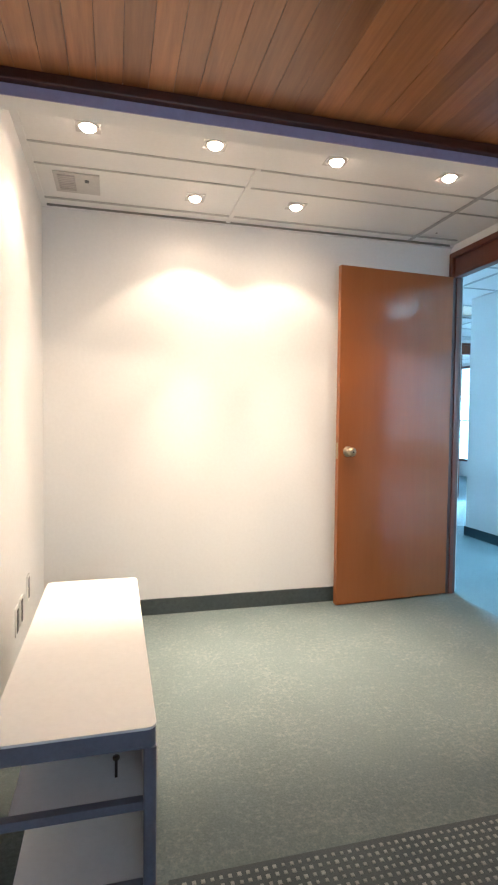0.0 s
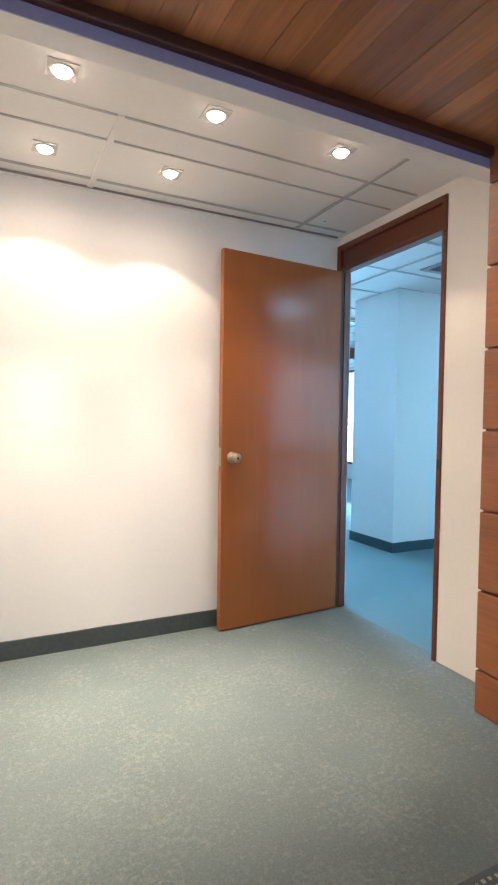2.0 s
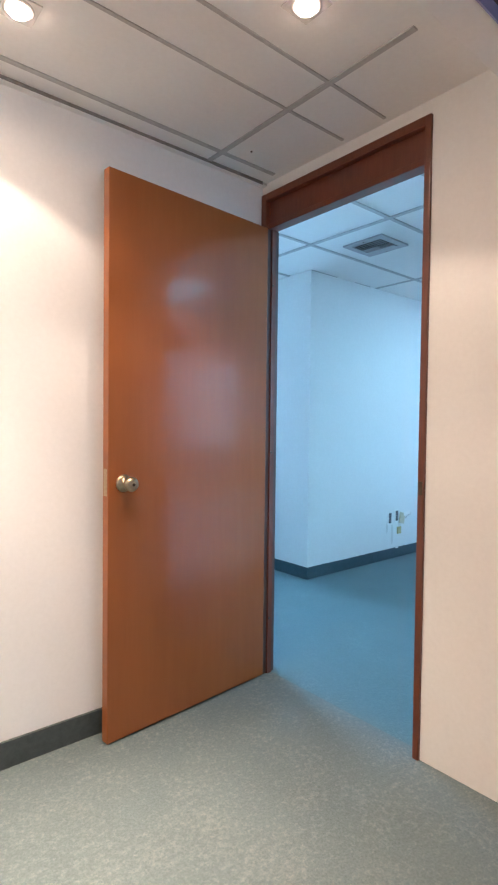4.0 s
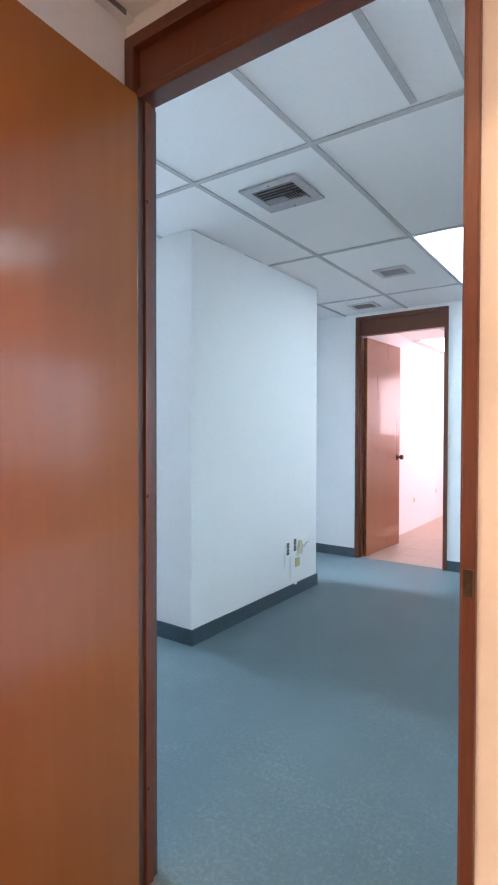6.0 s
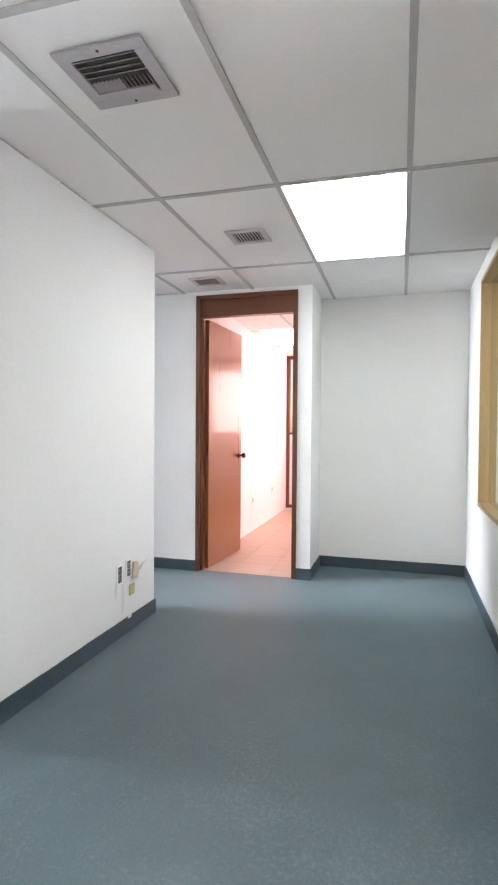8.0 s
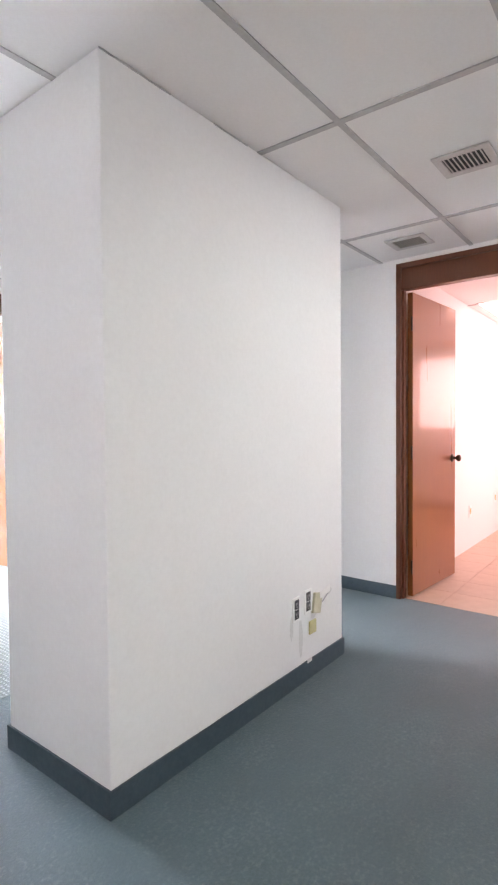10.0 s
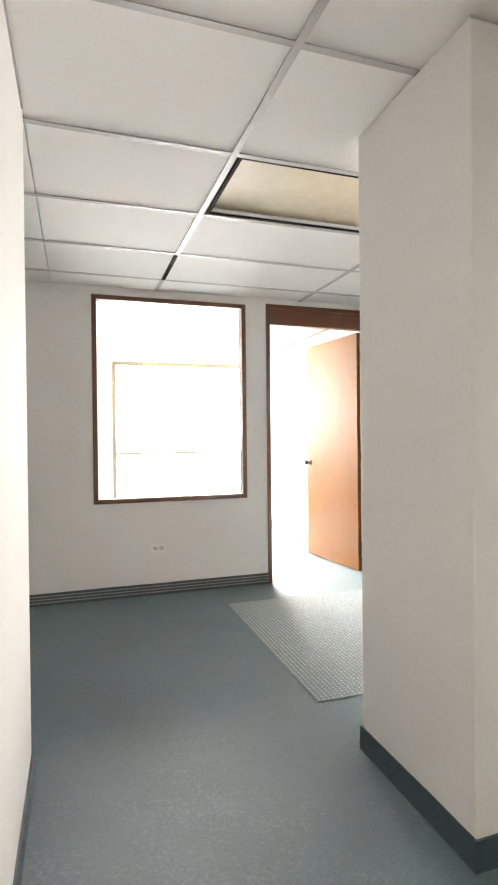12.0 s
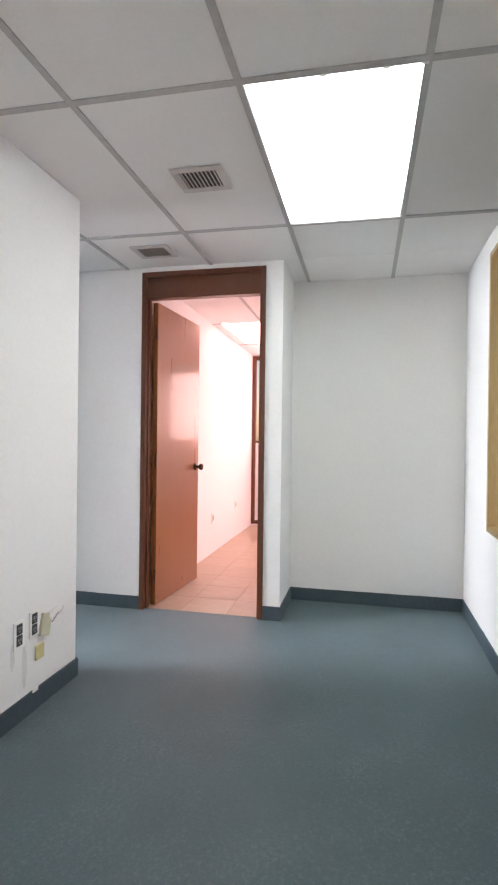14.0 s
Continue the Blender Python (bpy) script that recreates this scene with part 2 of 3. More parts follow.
def lathe(profile, steps=24):
    """Solid of revolution about z from (radius, height) pairs."""
    bm = bmesh.new()
    rings = []
    for r, h in profile:
        rings.append([bm.verts.new((r * math.cos(2 * math.pi * k / steps), r * math.sin(2 * math.pi * k / steps), h)) for k in range(steps)])
    for a, b in zip(rings, rings[1:]):
        for k in range(steps):
            bm.faces.new((a[k], a[(k + 1) % steps], b[(k + 1) % steps], b[k]))
    bm.faces.new(rings[0][::-1])
    bm.faces.new(rings[-1])
    for f in bm.faces:
        f.smooth = True
    return bm


def moved(bm, m):
    bm.transform(m)
    return bm


def mesh_of(name, bm, material):
    me = bpy.data.meshes.new(name)
    bmesh.ops.recalc_face_normals(bm, faces=bm.faces)
    bm.to_mesh(me)
    bm.free()
    me.materials.append(material)
    return me


def part(name, bm, material, parent, label=""):
    ob = new(name, mesh_of(name, bm, material))
    ob.parent = parent
    if label:
        tagged(ob, label)
    return ob


def structure(name, bm, material, label="", category=""):
    return tagged(new(name, mesh_of(name, bm, material)), label, category, kind="structure")


def thing(name, m, label, category, group=""):
    ob = new(name)
    ob.empty_display_size = 0.1
    ob.matrix_world = m
    return tagged(ob, label, category, group)


# ---- plan (metres) ----
CA, CW, CB = 2.337, 2.268, 2.412       # ceilings: spot-lit part, planked part, hall
XL, YB, YS = -2.57, -0.035, -5.0       # first room: side wall, far wall, wall behind
PB = 0.100                             # hall face of the partition
YP = 1.758                             # end of the partition
YW = 3.905                             # wall with window and door
XC = 3.940                             # wall with the door to the tiled room
XA = 4.452                             # back of the alcove
YR = -1.218                            # hall wall with the oak window
TOP = 2.75
BX0, BX1, BY0, BY1 = 1.334, 2.876, 0.903, 1.528   # pillar block
YA = 0.025                             # side of the alcove

# floors
XF = 0.05                              # where the two carpet tones meet, under the first door
structure("floor", boxes((XF, XC + 0.035, YS - 0.1, 7.6, -0.1, 0.0), (XL - 0.1, XF, YB + 0.04, 7.6, -0.1, 0.0), (XC + 0.035, 5.2, 1.12, 7.6, -0.1, 0.0), (XC + 0.035, XA + 0.03, -4.1, YA + 0.03, -0.1, 0.0), (XA + 0.03, 5.2, -4.1, -1.27, -0.1, 0.0)), CARPET,
          "teal-grey wall-to-wall carpet, worn and slightly stained", "carpet")
structure("floor_first_room", boxes((XL - 0.1, XF, YS - 0.1, YB + 0.04, -0.1, 0.0)), FLECKED, "grey-green carpet with pale flecks, worn in places", "carpet")
tile_bed = structure("tile_floor", boxes((XC + 0.036, 7.9, YA + 0.031, 1.119, -0.1, -0.006), (XA + 0.031, 7.9, -1.269, YA + 0.031, -0.1, -0.006)), GROUT, "salmon-beige glazed floor tiles with pale joints", "floor")

# walls of the first room
structure("wall_north", boxes((XL - 0.1, 0.0, YB, YB + 0.08, 0, TOP)), PAINT, "white painted wall lit by halogen downlights", "wall")
structure("wall_west", boxes((XL - 0.1, XL, YS - 0.1, YB, 0, TOP)), PAINT, "white painted side wall behind a low shelf", "wall")
structure("wall_south", boxes((XL, -2.15, YS - 0.1, YS, 0, TOP), (-0.65, 0.0, YS - 0.1, YS, 0, TOP), (-2.15, -0.65, YS - 0.1, YS, 0, 0.85), (-2.15, -0.65, YS - 0.1, YS, 2.05, TOP)), PAINT, "plain white painted wall with an assumed, unseen window", "wall")
DA0, DA1 = -0.927, -0.040              # doorway between first room and hall, outer frame
structure("partition_wall", boxes((0.0, PB, YS - 0.1, DA0, 0, TOP), (0.0, PB, DA0, DA1, 2.284, TOP), (0.0, PB, DA1, YP, 0, TOP)), PAINT,
          "thin white painted partition with a doorway", "wall")
structure("partition_return", boxes((-1.6, 0.0, YP - 0.07, YP, 0, TOP)), PAINT, "white painted partition return", "wall")

# walls of the hall
structure("pillar_block", boxes((BX0, BX1, BY0, BY1, 0, CB), bevel=0.006), PAINT, "white painted rectangular pillar block with dark skirting", "pillar")
W0, W1, WZ0, WZ1 = 0.388, 1.621, 0.739, 2.349      # interior window, outer frame
V0, V1 = 2.925, 3.825                              # doorway to the second room
D0, D1, DZ = 1.803, 2.785, 2.369                   # doorway to the bright room
structure("wall_window", boxes((-1.6, W0, YW, YW + 0.07, 0, TOP), (W0, W1, YW, YW + 0.07, 0, WZ0), (W0, W1, YW, YW + 0.07, WZ1, TOP),
          (W1, D0, YW, YW + 0.07, 0, TOP), (D0, D1, YW, YW + 0.07, DZ, TOP), (D1, V0, YW, YW + 0.07, 0, TOP), (V0, V1, YW, YW + 0.07, DZ, TOP), (V1, 5.1, YW, YW + 0.07, 0, TOP)), PAINT, "white painted wall with framed interior windows and a doorway", "wall")
structure("wall_hall_west", boxes((-1.7, -1.6, YP - 0.07, 7.6, 0, TOP)), PAINT, "plain white painted wall", "wall")
C0, C1, CZ = 0.141, 1.031, 2.381                   # doorway to the tiled room
structure("wall_east", boxes((XC, XC + 0.07, YA, C0, 0, TOP), (XC, XC + 0.07, C0, C1, CZ, TOP), (XC, XC + 0.07, C1, YW, 0, TOP)), PAINT, "white painted wall around a brown doorway", "wall")
structure("alcove_side", boxes((XC + 0.07, XA + 0.06, YA, YA + 0.06, 0, TOP)), PAINT, "white painted alcove side", "wall")
structure("alcove_back", boxes((XA, XA + 0.06, YR, YA, 0, TOP)), PAINT, "white painted alcove back wall", "wall")
O0, O1, OZ0, OZ1 = 2.20, 3.698, 0.706, 2.295        # oak window
Q0, Q1 = 0.30, 1.50                                # second oak window
structure("wall_south_hall", boxes((PB, Q0, YR - 0.1, YR, 0, TOP), (Q0, Q1, YR - 0.1, YR, 0, OZ0), (Q0, Q1, YR - 0.1, YR, OZ1, TOP), (Q1, O0, YR - 0.1, YR, 0, TOP), (O0, O1, YR - 0.1, YR, 0, OZ0), (O0, O1, YR - 0.1, YR, OZ1, TOP), (O1, XA + 0.06, YR - 0.1, YR, 0, TOP)), PAINT,
          "white painted wall with an oak-framed window", "wall")

# bright rooms beyond the windows
structure("wall_between_rooms", boxes((2.860, 2.918, YW + 0.07, 7.5, 0, TOP)), PAINT, "white painted room divider", "wall")
structure("wall_outer_north", boxes((-1.6, 5.1, 7.5, 7.62, 0, 0.26), (-1.6, 5.1, 7.5, 7.62, 2.36, TOP), (-1.6, 0.76, 7.5, 7.62, 0.26, 2.36), (2.84, 5.1, 7.5, 7.62, 0.26, 2.36)), PAINT,
          "white outer wall with wide windows", "wall")
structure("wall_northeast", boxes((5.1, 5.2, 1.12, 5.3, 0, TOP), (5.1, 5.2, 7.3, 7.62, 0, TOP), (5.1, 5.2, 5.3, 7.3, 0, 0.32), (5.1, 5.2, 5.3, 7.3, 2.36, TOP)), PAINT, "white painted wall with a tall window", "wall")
# Plain sheet that glows in place of the sky-lit ground outside.
structure("backdrop", boxes((-7, 9, 9.6, 9.65, -1.0, 1.9)), BACKDROP_GLOW, "plain glowing sheet standing for the bright outdoors", "backdrop")
structure("ceiling_trim", boxes((2.842, 2.8595, YW + 0.075, 7.495, CB - 0.024, CB - 0.004), bevel=0.002), FRAME_WOOD, "red-brown wooden trim along the ceiling", "trim")
# tiled room
structure("wall_tiled_north", boxes((XC + 0.07, 7.8, 1.055, 1.12, 0, TOP)), PAINT, "white painted wall in the tiled room", "wall")
structure("wall_tiled_east", boxes((7.78, 7.88, -1.24, -1.1, 0, TOP), (7.78, 7.88, -1.1, 1.055, 2.395, TOP), (7.78, 7.88, -1.1, 1.055, 0, 0.02)), PAINT, "white painted end wall with a wide glazed opening", "wall")
structure("wall_tiled_south", boxes((XA + 0.06, 5.3, -1.30, -1.24, 0, TOP), (7.5, 7.88, -1.30, -1.24, 0, TOP), (5.3, 7.5, -1.30, -1.24, 0, 0.45), (5.3, 7.5, -1.30, -1.24, 2.05, TOP)), PAINT, "white painted wall with an added, unseen window", "wall")
# room behind the oak window
structure("wall_back_room", boxes((PB, 1.8, -4.12, -4.02, 0, TOP), (4.2, 4.6, -4.12, -4.02, 0, TOP), (1.8, 4.2, -4.12, -4.02, 0, 0.8), (1.8, 4.2, -4.12, -4.02, 2.2, TOP),
          (4.5, 4.6, -4.02, YR - 0.1, 0, TOP)), PAINT, "plain white painted walls", "wall")

# ---- ceilings ----
GX = [-2.705, -1.498, -0.290, 0.915, 2.148, 3.356, 4.565, 5.773, 6.982, 8.190]
GY = [-1.316, -0.703, -0.092, 0.526, 1.146, 1.790, 2.410, 3.030, 3.605] + [4.22 + 0.61 * k for k in range(6)]


SKEW, SKEW_Y = -0.012, 1.3             # the hall's bars run slightly askew to its walls


def skewed(bm, x0, x1, y):
    for v in bm.verts:
        if x0 + 0.02 < v.co.x < x1 - 0.02:
            v.co.x += SKEW * (v.co.y - y)
    return bm


def grid_ceiling(name, x0, x1, y0, y1, z, skip=(), askew=False):
    bm = bmesh.new()
    xs = [x0] + [g for g in GX if x0 + 0.02 < g < x1 - 0.02] + [x1]
    ys = [y0] + [g for g in GY if y0 + 0.02 < g < y1 - 0.02] + [y1]
    for xa, xb in zip(xs, xs[1:]):
        for ya, yb in zip(ys, ys[1:]):
            cx, cy = (xa + xb) / 2, (ya + yb) / 2
            if any(a < cx < b and c < cy < d for a, b, c, d in skip):
                continue
            dz = random.uniform(0, 0.003)
            box(bm, xa + 0.003, xb - 0.003, ya + 0.003, yb - 0.003, z + dz, z + 0.02 + dz)
    if askew:
        skewed(bm, x0, x1, SKEW_Y)
    structure(name, bm, CEIL, "white lay-in ceiling boards, slightly uneven", "ceiling")
    bm = bmesh.new()
    for g in xs[1:-1]:
        box(bm, g - 0.014, g + 0.014, y0, y1, z - 0.004, z + 0.012)
    for g in ys[1:-1]:
        box(bm, x0, x1, g - 0.0125, g + 0.0125, z - 0.0035, z + 0.0115)
    if askew:
        skewed(bm, x0, x1, SKEW_Y)
    structure(name + "_grid", bm, TBAR, "grey metal ceiling bars", "ceiling bars")


LIT = (GX[4], GX[5], GY[1], GY[2])
DEAD = (GX[3], GX[4], GY[5], GY[6])
grid_ceiling("ceiling_hall", PB, XC, YR, YW, CB, skip=(LIT, DEAD), askew=True)
grid_ceiling("ceiling_alcove", XC, XA, YR, YA, CB)
grid_ceiling("ceiling_lobby", -1.6, PB, YP, YW, CB)
grid_ceiling("ceiling_bright_room", -1.6, 2.860, YW + 0.07, 7.5, CB)
grid_ceiling("ceiling_second_room", 2.918, 5.1, YW + 0.07, 7.5, CB)
grid_ceiling("ceiling_tiled_room", XC + 0.07, 7.78, YA + 0.06, 1.055, CB)
grid_ceiling("ceiling_tiled_bay", XA + 0.06, 7.78, -1.24, YA + 0.06, CB)
structure("ceiling_back_room", boxes((PB, 4.5, -4.02, YR - 0.1, CB, CB + 0.03)), CEIL, "plain white ceiling", "ceiling")
# Added slab, never in view, closes the rooms off from the sky.
structure("roof_slab", boxes((XL - 0.1, 8.0, YS - 0.1, 7.7, TOP, TOP + 0.1)), PLASTER, "unseen slab closing the space above the ceilings", "slab")
structure("void_wall", boxes((5.1, 5.2, -4.1, 1.0, CB + 0.06, TOP)), PLASTER, "closure above the ceiling", "slab")

# spot-lit ceiling with its flush joints
structure("ceiling_plaster", boxes((XL, 0.0, -1.225, YB, CA, CA + 0.03)), PLASTER, "white plaster ceiling with recessed halogen spots", "ceiling")
AX, AY = (-1.530, -0.336), (-0.747, -0.548)
structure("ceiling_joint", boxes((XL + 0.03, -0.03, AY[0] - 0.006, AY[0] + 0.006, CA - 0.004, CA + 0.005), (XL + 0.03, -0.03, AY[1] - 0.006, AY[1] + 0.006, CA - 0.004, CA + 0.005),
          (XL + 0.03, -0.04, -0.165, -0.145, CA - 0.004, CA + 0.005), (AX[1] - 0.011, AX[1] + 0.011, -1.07, YB - 0.03, CA - 0.0045, CA + 0.004)), TBAR, "grey flush ceiling bars", "ceiling bars")
structure("ceiling_strip", boxes((AX[0] - 0.013, AX[0] + 0.013, AY[0] - 0.007, YB - 0.03, CA - 0.008, CA + 0.004), bevel=0.001), PLASTER, "pale ceiling bar across the joints", "ceiling bars")
structure("ceiling_edge", boxes((XL, XL + 0.03, -1.225, YB, CA - 0.006, CA + 0.004), (XL, -0.0, YB - 0.03, YB, CA - 0.012, CA + 0.004)), PLASTER, "white ceiling edge angle", "trim")
structure("beam", boxes((XL, 0.0, -1.318, -1.225, 2.196, CA + 0.03), bevel=0.004), PLASTER, "white plastered ceiling beam", "beam")
structure("beam_strip", boxes((XL, 0.0, -1.323, -1.3185, 2.194, 2.231)), BEAM_BLUE, "violet-blue painted strip on the ceiling beam", "trim")
structure("beam_trim", boxes((XL, 0.0, -1.350, -1.3185, 2.2315, CW), bevel=0.006), BEAM_DARK, "dark brown wooden beam trim", "trim")
bm = bmesh.new()
x = XL
while x < 0.0:
    w = 0.083
    box(bm, x + 0.0008, min(x + w, 0.0) - 0.0008, YS, -1.320, CW + random.uniform(0, 0.002), CW + 0.02)
    x += w
structure("ceiling_planks", bm, PLANK, "varnished cedar plank ceiling with dark joints", "ceiling")
structure("ceiling_plank_backing", boxes((XL, 0.0, YS, -1.320, CW + 0.021, CW + 0.04)), BEAM_DARK, "dark backing above the planks", "ceiling")


# ---- skirting ----
def skirting(name, x0, x1, y0, y1, h=0.093, material=None, label="dark grey vinyl skirting"):
    """A strip whose top edge and face waver a little, as glued vinyl does."""
    along_x = (x1 - x0) > (y1 - y0)
    length = (x1 - x0) if along_x else (y1 - y0)
    n = max(2, int(length / 0.07))
    bm = bmesh.new()
    rows = []
    for k in range(n + 1):
        u = k / n
        dh = 0.0025 * noise.noise((u * length * 3, len(name), x0 + y0)) + random.uniform(-1, 1) * 0.0008
        g = 0.0012 * noise.noise((u * length * 5, 7 + len(name), y0)) if 0 < k < n else 0.0
        pts = []
        for a, z in ((0, 0), (1, 0), (1, h + dh - 0.002), (0.8, h + dh), (0, h + dh)):
            if along_x:
                pts.append(bm.verts.new((x0 + u * length, y0 + a * (y1 - y0) + g, z)))
            else:
                pts.append(bm.verts.new((x0 + a * (x1 - x0) + g, y0 + u * length, z)))
        rows.append(pts)
    for a, b in zip(rows, rows[1:]):
        for k in range(5):
            bm.faces.new((a[k], a[(k + 1) % 5], b[(k + 1) % 5], b[k]))
    bm.faces.new(rows[0])
    bm.faces.new(rows[-1][::-1])
    return structure(name, bm, material or BASE, label, "skirting")


T = 0.009
skirting("baseboard_1", XL, -0.03, YB - 0.014, YB, material=BASE_GREY)
skirting("baseboard_15", XL, XL + T, YS, YB - 0.014, material=BASE_GREY)
skirting("baseboard_2", BX0 - T, BX1 + T, BY0 - T, BY0)
skirting("baseboard_3", BX0 - T, BX0, BY0, BY1 + T)
skirting("baseboard_4", BX1, BX1 + T, BY0, BY1 + T)
skirting("baseboard_5", XC - T, XC, C1, YW)
skirting("baseboard_6", XC - T, XC, YA - T, C0)
skirting("baseboard_7", XC, XA, YA - T, YA)
skirting("baseboard_8", XA - T, XA, YR, YA - T)
skirting("baseboard_9", PB, XA - T, YR, YR + T)
skirting("baseboard_10", PB, PB + T, 0.05, YP)
skirting("baseboard_11", PB, PB + T, YR, DA0)
skirting("baseboard_12", BX0, BX1, BY1, BY1 + T)
striped = skirting("baseboard_13", -1.6, D0, YW - T, YW, material=RUG, label="dark skirting of ribbed carpet with pale stripes")
bm = bmesh.new()
for z in (0.022, 0.045, 0.068):
    for k in range(84):
        xx = -1.55 + 0.04 * k
        if xx < D0 - 0.03:
            box(bm, xx, xx + 0.037, YW - T - 0.003, YW - T + 0.001, z, z + 0.007)
tagged(part("pale_stripe", bm, RUG_DOT, striped), kind="stuff")
striped = skirting("baseboard_14", 2.860 - T, 2.860, YW + 0.07, 7.5, material=RUG, label="dark skirting of ribbed carpet with pale stripes")
part("pale_stripe", boxes(*[(2.860 - T - 0.003, 2.860 - T + 0.001, YW + 0.1, 7.45, z, z + 0.009) for z in (0.022, 0.045, 0.068)]), RUG_DOT, striped)


# ---- doors ----
def door_frame(name, m, width, height, leaf_top, depth, label, far=0.034):
    """Outer width and height of a brown frame with a panel above the leaf; local x along the wall, y through it."""
    root = tagged(new(name, mesh_of(name, boxes((0, 0.034, -0.012, depth + 0.012, 0, height), bevel=0.003), FRAME_WOOD)), label, "door frame", kind="structure")
    root.matrix_world = m
    part("jamb", boxes((width - far, width, -0.012, depth + 0.012, 0, height), bevel=0.003), FRAME_WOOD, root)
    part("head", boxes((0.034, width - far, -0.012, depth + 0.012, height - 0.034, height), bevel=0.003), FRAME_WOOD, root)
    part("transom_panel", boxes((0.034, width - far, 0.012, depth - 0.012, leaf_top + 0.024, height - 0.034)), FRAME_WOOD, root)
    part("transom_bar", boxes((0.034, width - far, 0.0, depth, leaf_top, leaf_top + 0.024), bevel=0.003), FRAME_WOOD, root)
    part("stop", boxes((0.034, 0.046, 0.02, depth - 0.012, 0, leaf_top)), FRAME_WOOD, root)
    part("stop", boxes((width - far - 0.010, width - far, 0.02, depth - 0.012, 0, leaf_top)), FRAME_WOOD, root)
    return root


def door_leaf(name, m, width, height, label, knob_material, wood):
    """A flush leaf hinged at its local origin, along local +x, thickness to +y."""
    root = tagged(new(name, mesh_of(name, boxes((0, width, 0, 0.038, 0.008, height), bevel=0.002), wood)), label, "door", kind="structure")
    root.matrix_world = m
    knob = [(0.033, 0.0), (0.033, 0.004), (0.026, 0.009), (0.012, 0.012), (0.011, 0.030), (0.019, 0.036), (0.027, 0.046), (0.028, 0.056), (0.023, 0.066), (0.012, 0.070)]
    for side in (0, 1):
        turn = pose(width - 0.065, 0 if side == 0 else 0.038, 0.975, 90 if side == 0 else -90)
        k = part("knob", moved(lathe(knob), turn), knob_material, root, "round door knob")
        part("keyhole", moved(lathe([(0.006, 0.0), (0.006, 0.0722)], 10), turn), DARK_METAL, k)
    part("latch_plate", boxes((width - 0.001, width + 0.0015, 0.008, 0.030, 0.93, 1.03)), knob_material, root)
    for z in (0.22, 1.05, height - 0.22):
        part("hinge", moved(lathe([(0.007, z - 0.05), (0.007, z + 0.05)], 12), pose(-0.006, 0.004, 0)), DARK_METAL, root)
    return root


# first doorway: local x runs from the hinge side along -y
door_frame("door_frame_1", Matrix(((0, 1, 0, 0.0), (-1, 0, 0, DA1), (0, 0, 1, 0), (0, 0, 0, 1))), DA1 - DA0, 2.284, 2.122, 0.058, "dark red-brown wooden door frame with a panel above the door", 0.024)
part("jamb_lining", boxes((0.0345, 0.0365, -0.010, 0.069, 0.0, 2.12)), JAMB, bpy.data.objects["door_frame_1"], "dull grey-brown lining of the hinge jamb")
ang = math.degrees(math.atan2(-0.060, -0.822))
door_leaf("door_1", Matrix.Translation((-0.014, -0.052, 0)) @ pose(0, 0, 0, 0, 0, ang), 0.826, 2.120, "varnished orange-brown flush door standing open against the wall", METAL, LEAF_WOOD)
door_frame("door_frame_2", Matrix(((0, 1, 0, XC), (-1, 0, 0, C1), (0, 0, 1, 0), (0, 0, 0, 1))), C1 - C0, CZ, 2.198, 0.07, "dark red-brown wooden door frame with a panel above the door")
door_leaf("door_2", Matrix.Translation((XC + 0.085, C1 - 0.086, 0)) @ pose(0, 0, 0, 0, 0, -4), 0.80, 2.19, "glossy orange-brown flush door standing open into the tiled room", DARK_METAL, POLISHED)
door_frame("door_frame_3", pose(D0, YW, 0), D1 - D0, DZ, 2.198, 0.07, "dark red-brown wooden door frame with a panel above the door")
door_frame("door_frame_4", pose(V0, YW, 0), V1 - V0, DZ, 2.198, 0.07, "dark red-brown wooden door frame of an open doorway")
door_leaf("door_3", Matrix.Translation((D1 - 0.036, YW + 0.085, 0)) @ pose(0, 0, 0, 0, 0, 97), 0.88, 2.19, "orange-brown flush door standing open into the bright room", DARK_METAL, LEAF_WOOD)


# ---- windows ----
def window(name, m, width, height, depth, material, label, rim=0.036, pane=True):
    root = tagged(new(name, mesh_of(name, boxes((0, rim, -0.012, depth, 0, height), bevel=0.003), material)), label, "window", kind="structure")
    root.matrix_world = m
    part("stile", boxes((width - rim, width, -0.012, depth, 0, height), bevel=0.003), material, root)
    part("rail", boxes((rim, width - rim, -0.012, depth, height - rim, height), bevel=0.003), material, root)
    part("sill", boxes((rim, width - rim, -0.016, depth, 0, rim), bevel=0.003), material, root)
    if pane:
        g = part("pane", boxes((rim, width - rim, depth * 0.5, depth * 0.5 + 0.004, rim, height - rim)), GLASS, root, "clear glass pane")
        g.visible_shadow = False
    return root


window("window_1", pose(W0, YW, WZ0), W1 - W0, WZ1 - WZ0, 0.075, FRAME_WOOD, "fixed interior window in a dark brown wooden frame")
window("window_3", Matrix(((-1, 0, 0, O1), (0, -1, 0, YR), (0, 0, 1, OZ0), (0, 0, 0, 1))), O1 - O0, OZ1 - OZ0, 0.105, LIGHT_WOOD, "fixed window in a light oak frame", rim=0.03)
window("window_10", Matrix(((-1, 0, 0, Q1), (0, -1, 0, YR), (0, 0, 1, OZ0), (0, 0, 0, 1))), Q1 - Q0, OZ1 - OZ0, 0.105, LIGHT_WOOD, "fixed window in a light oak frame", rim=0.03)




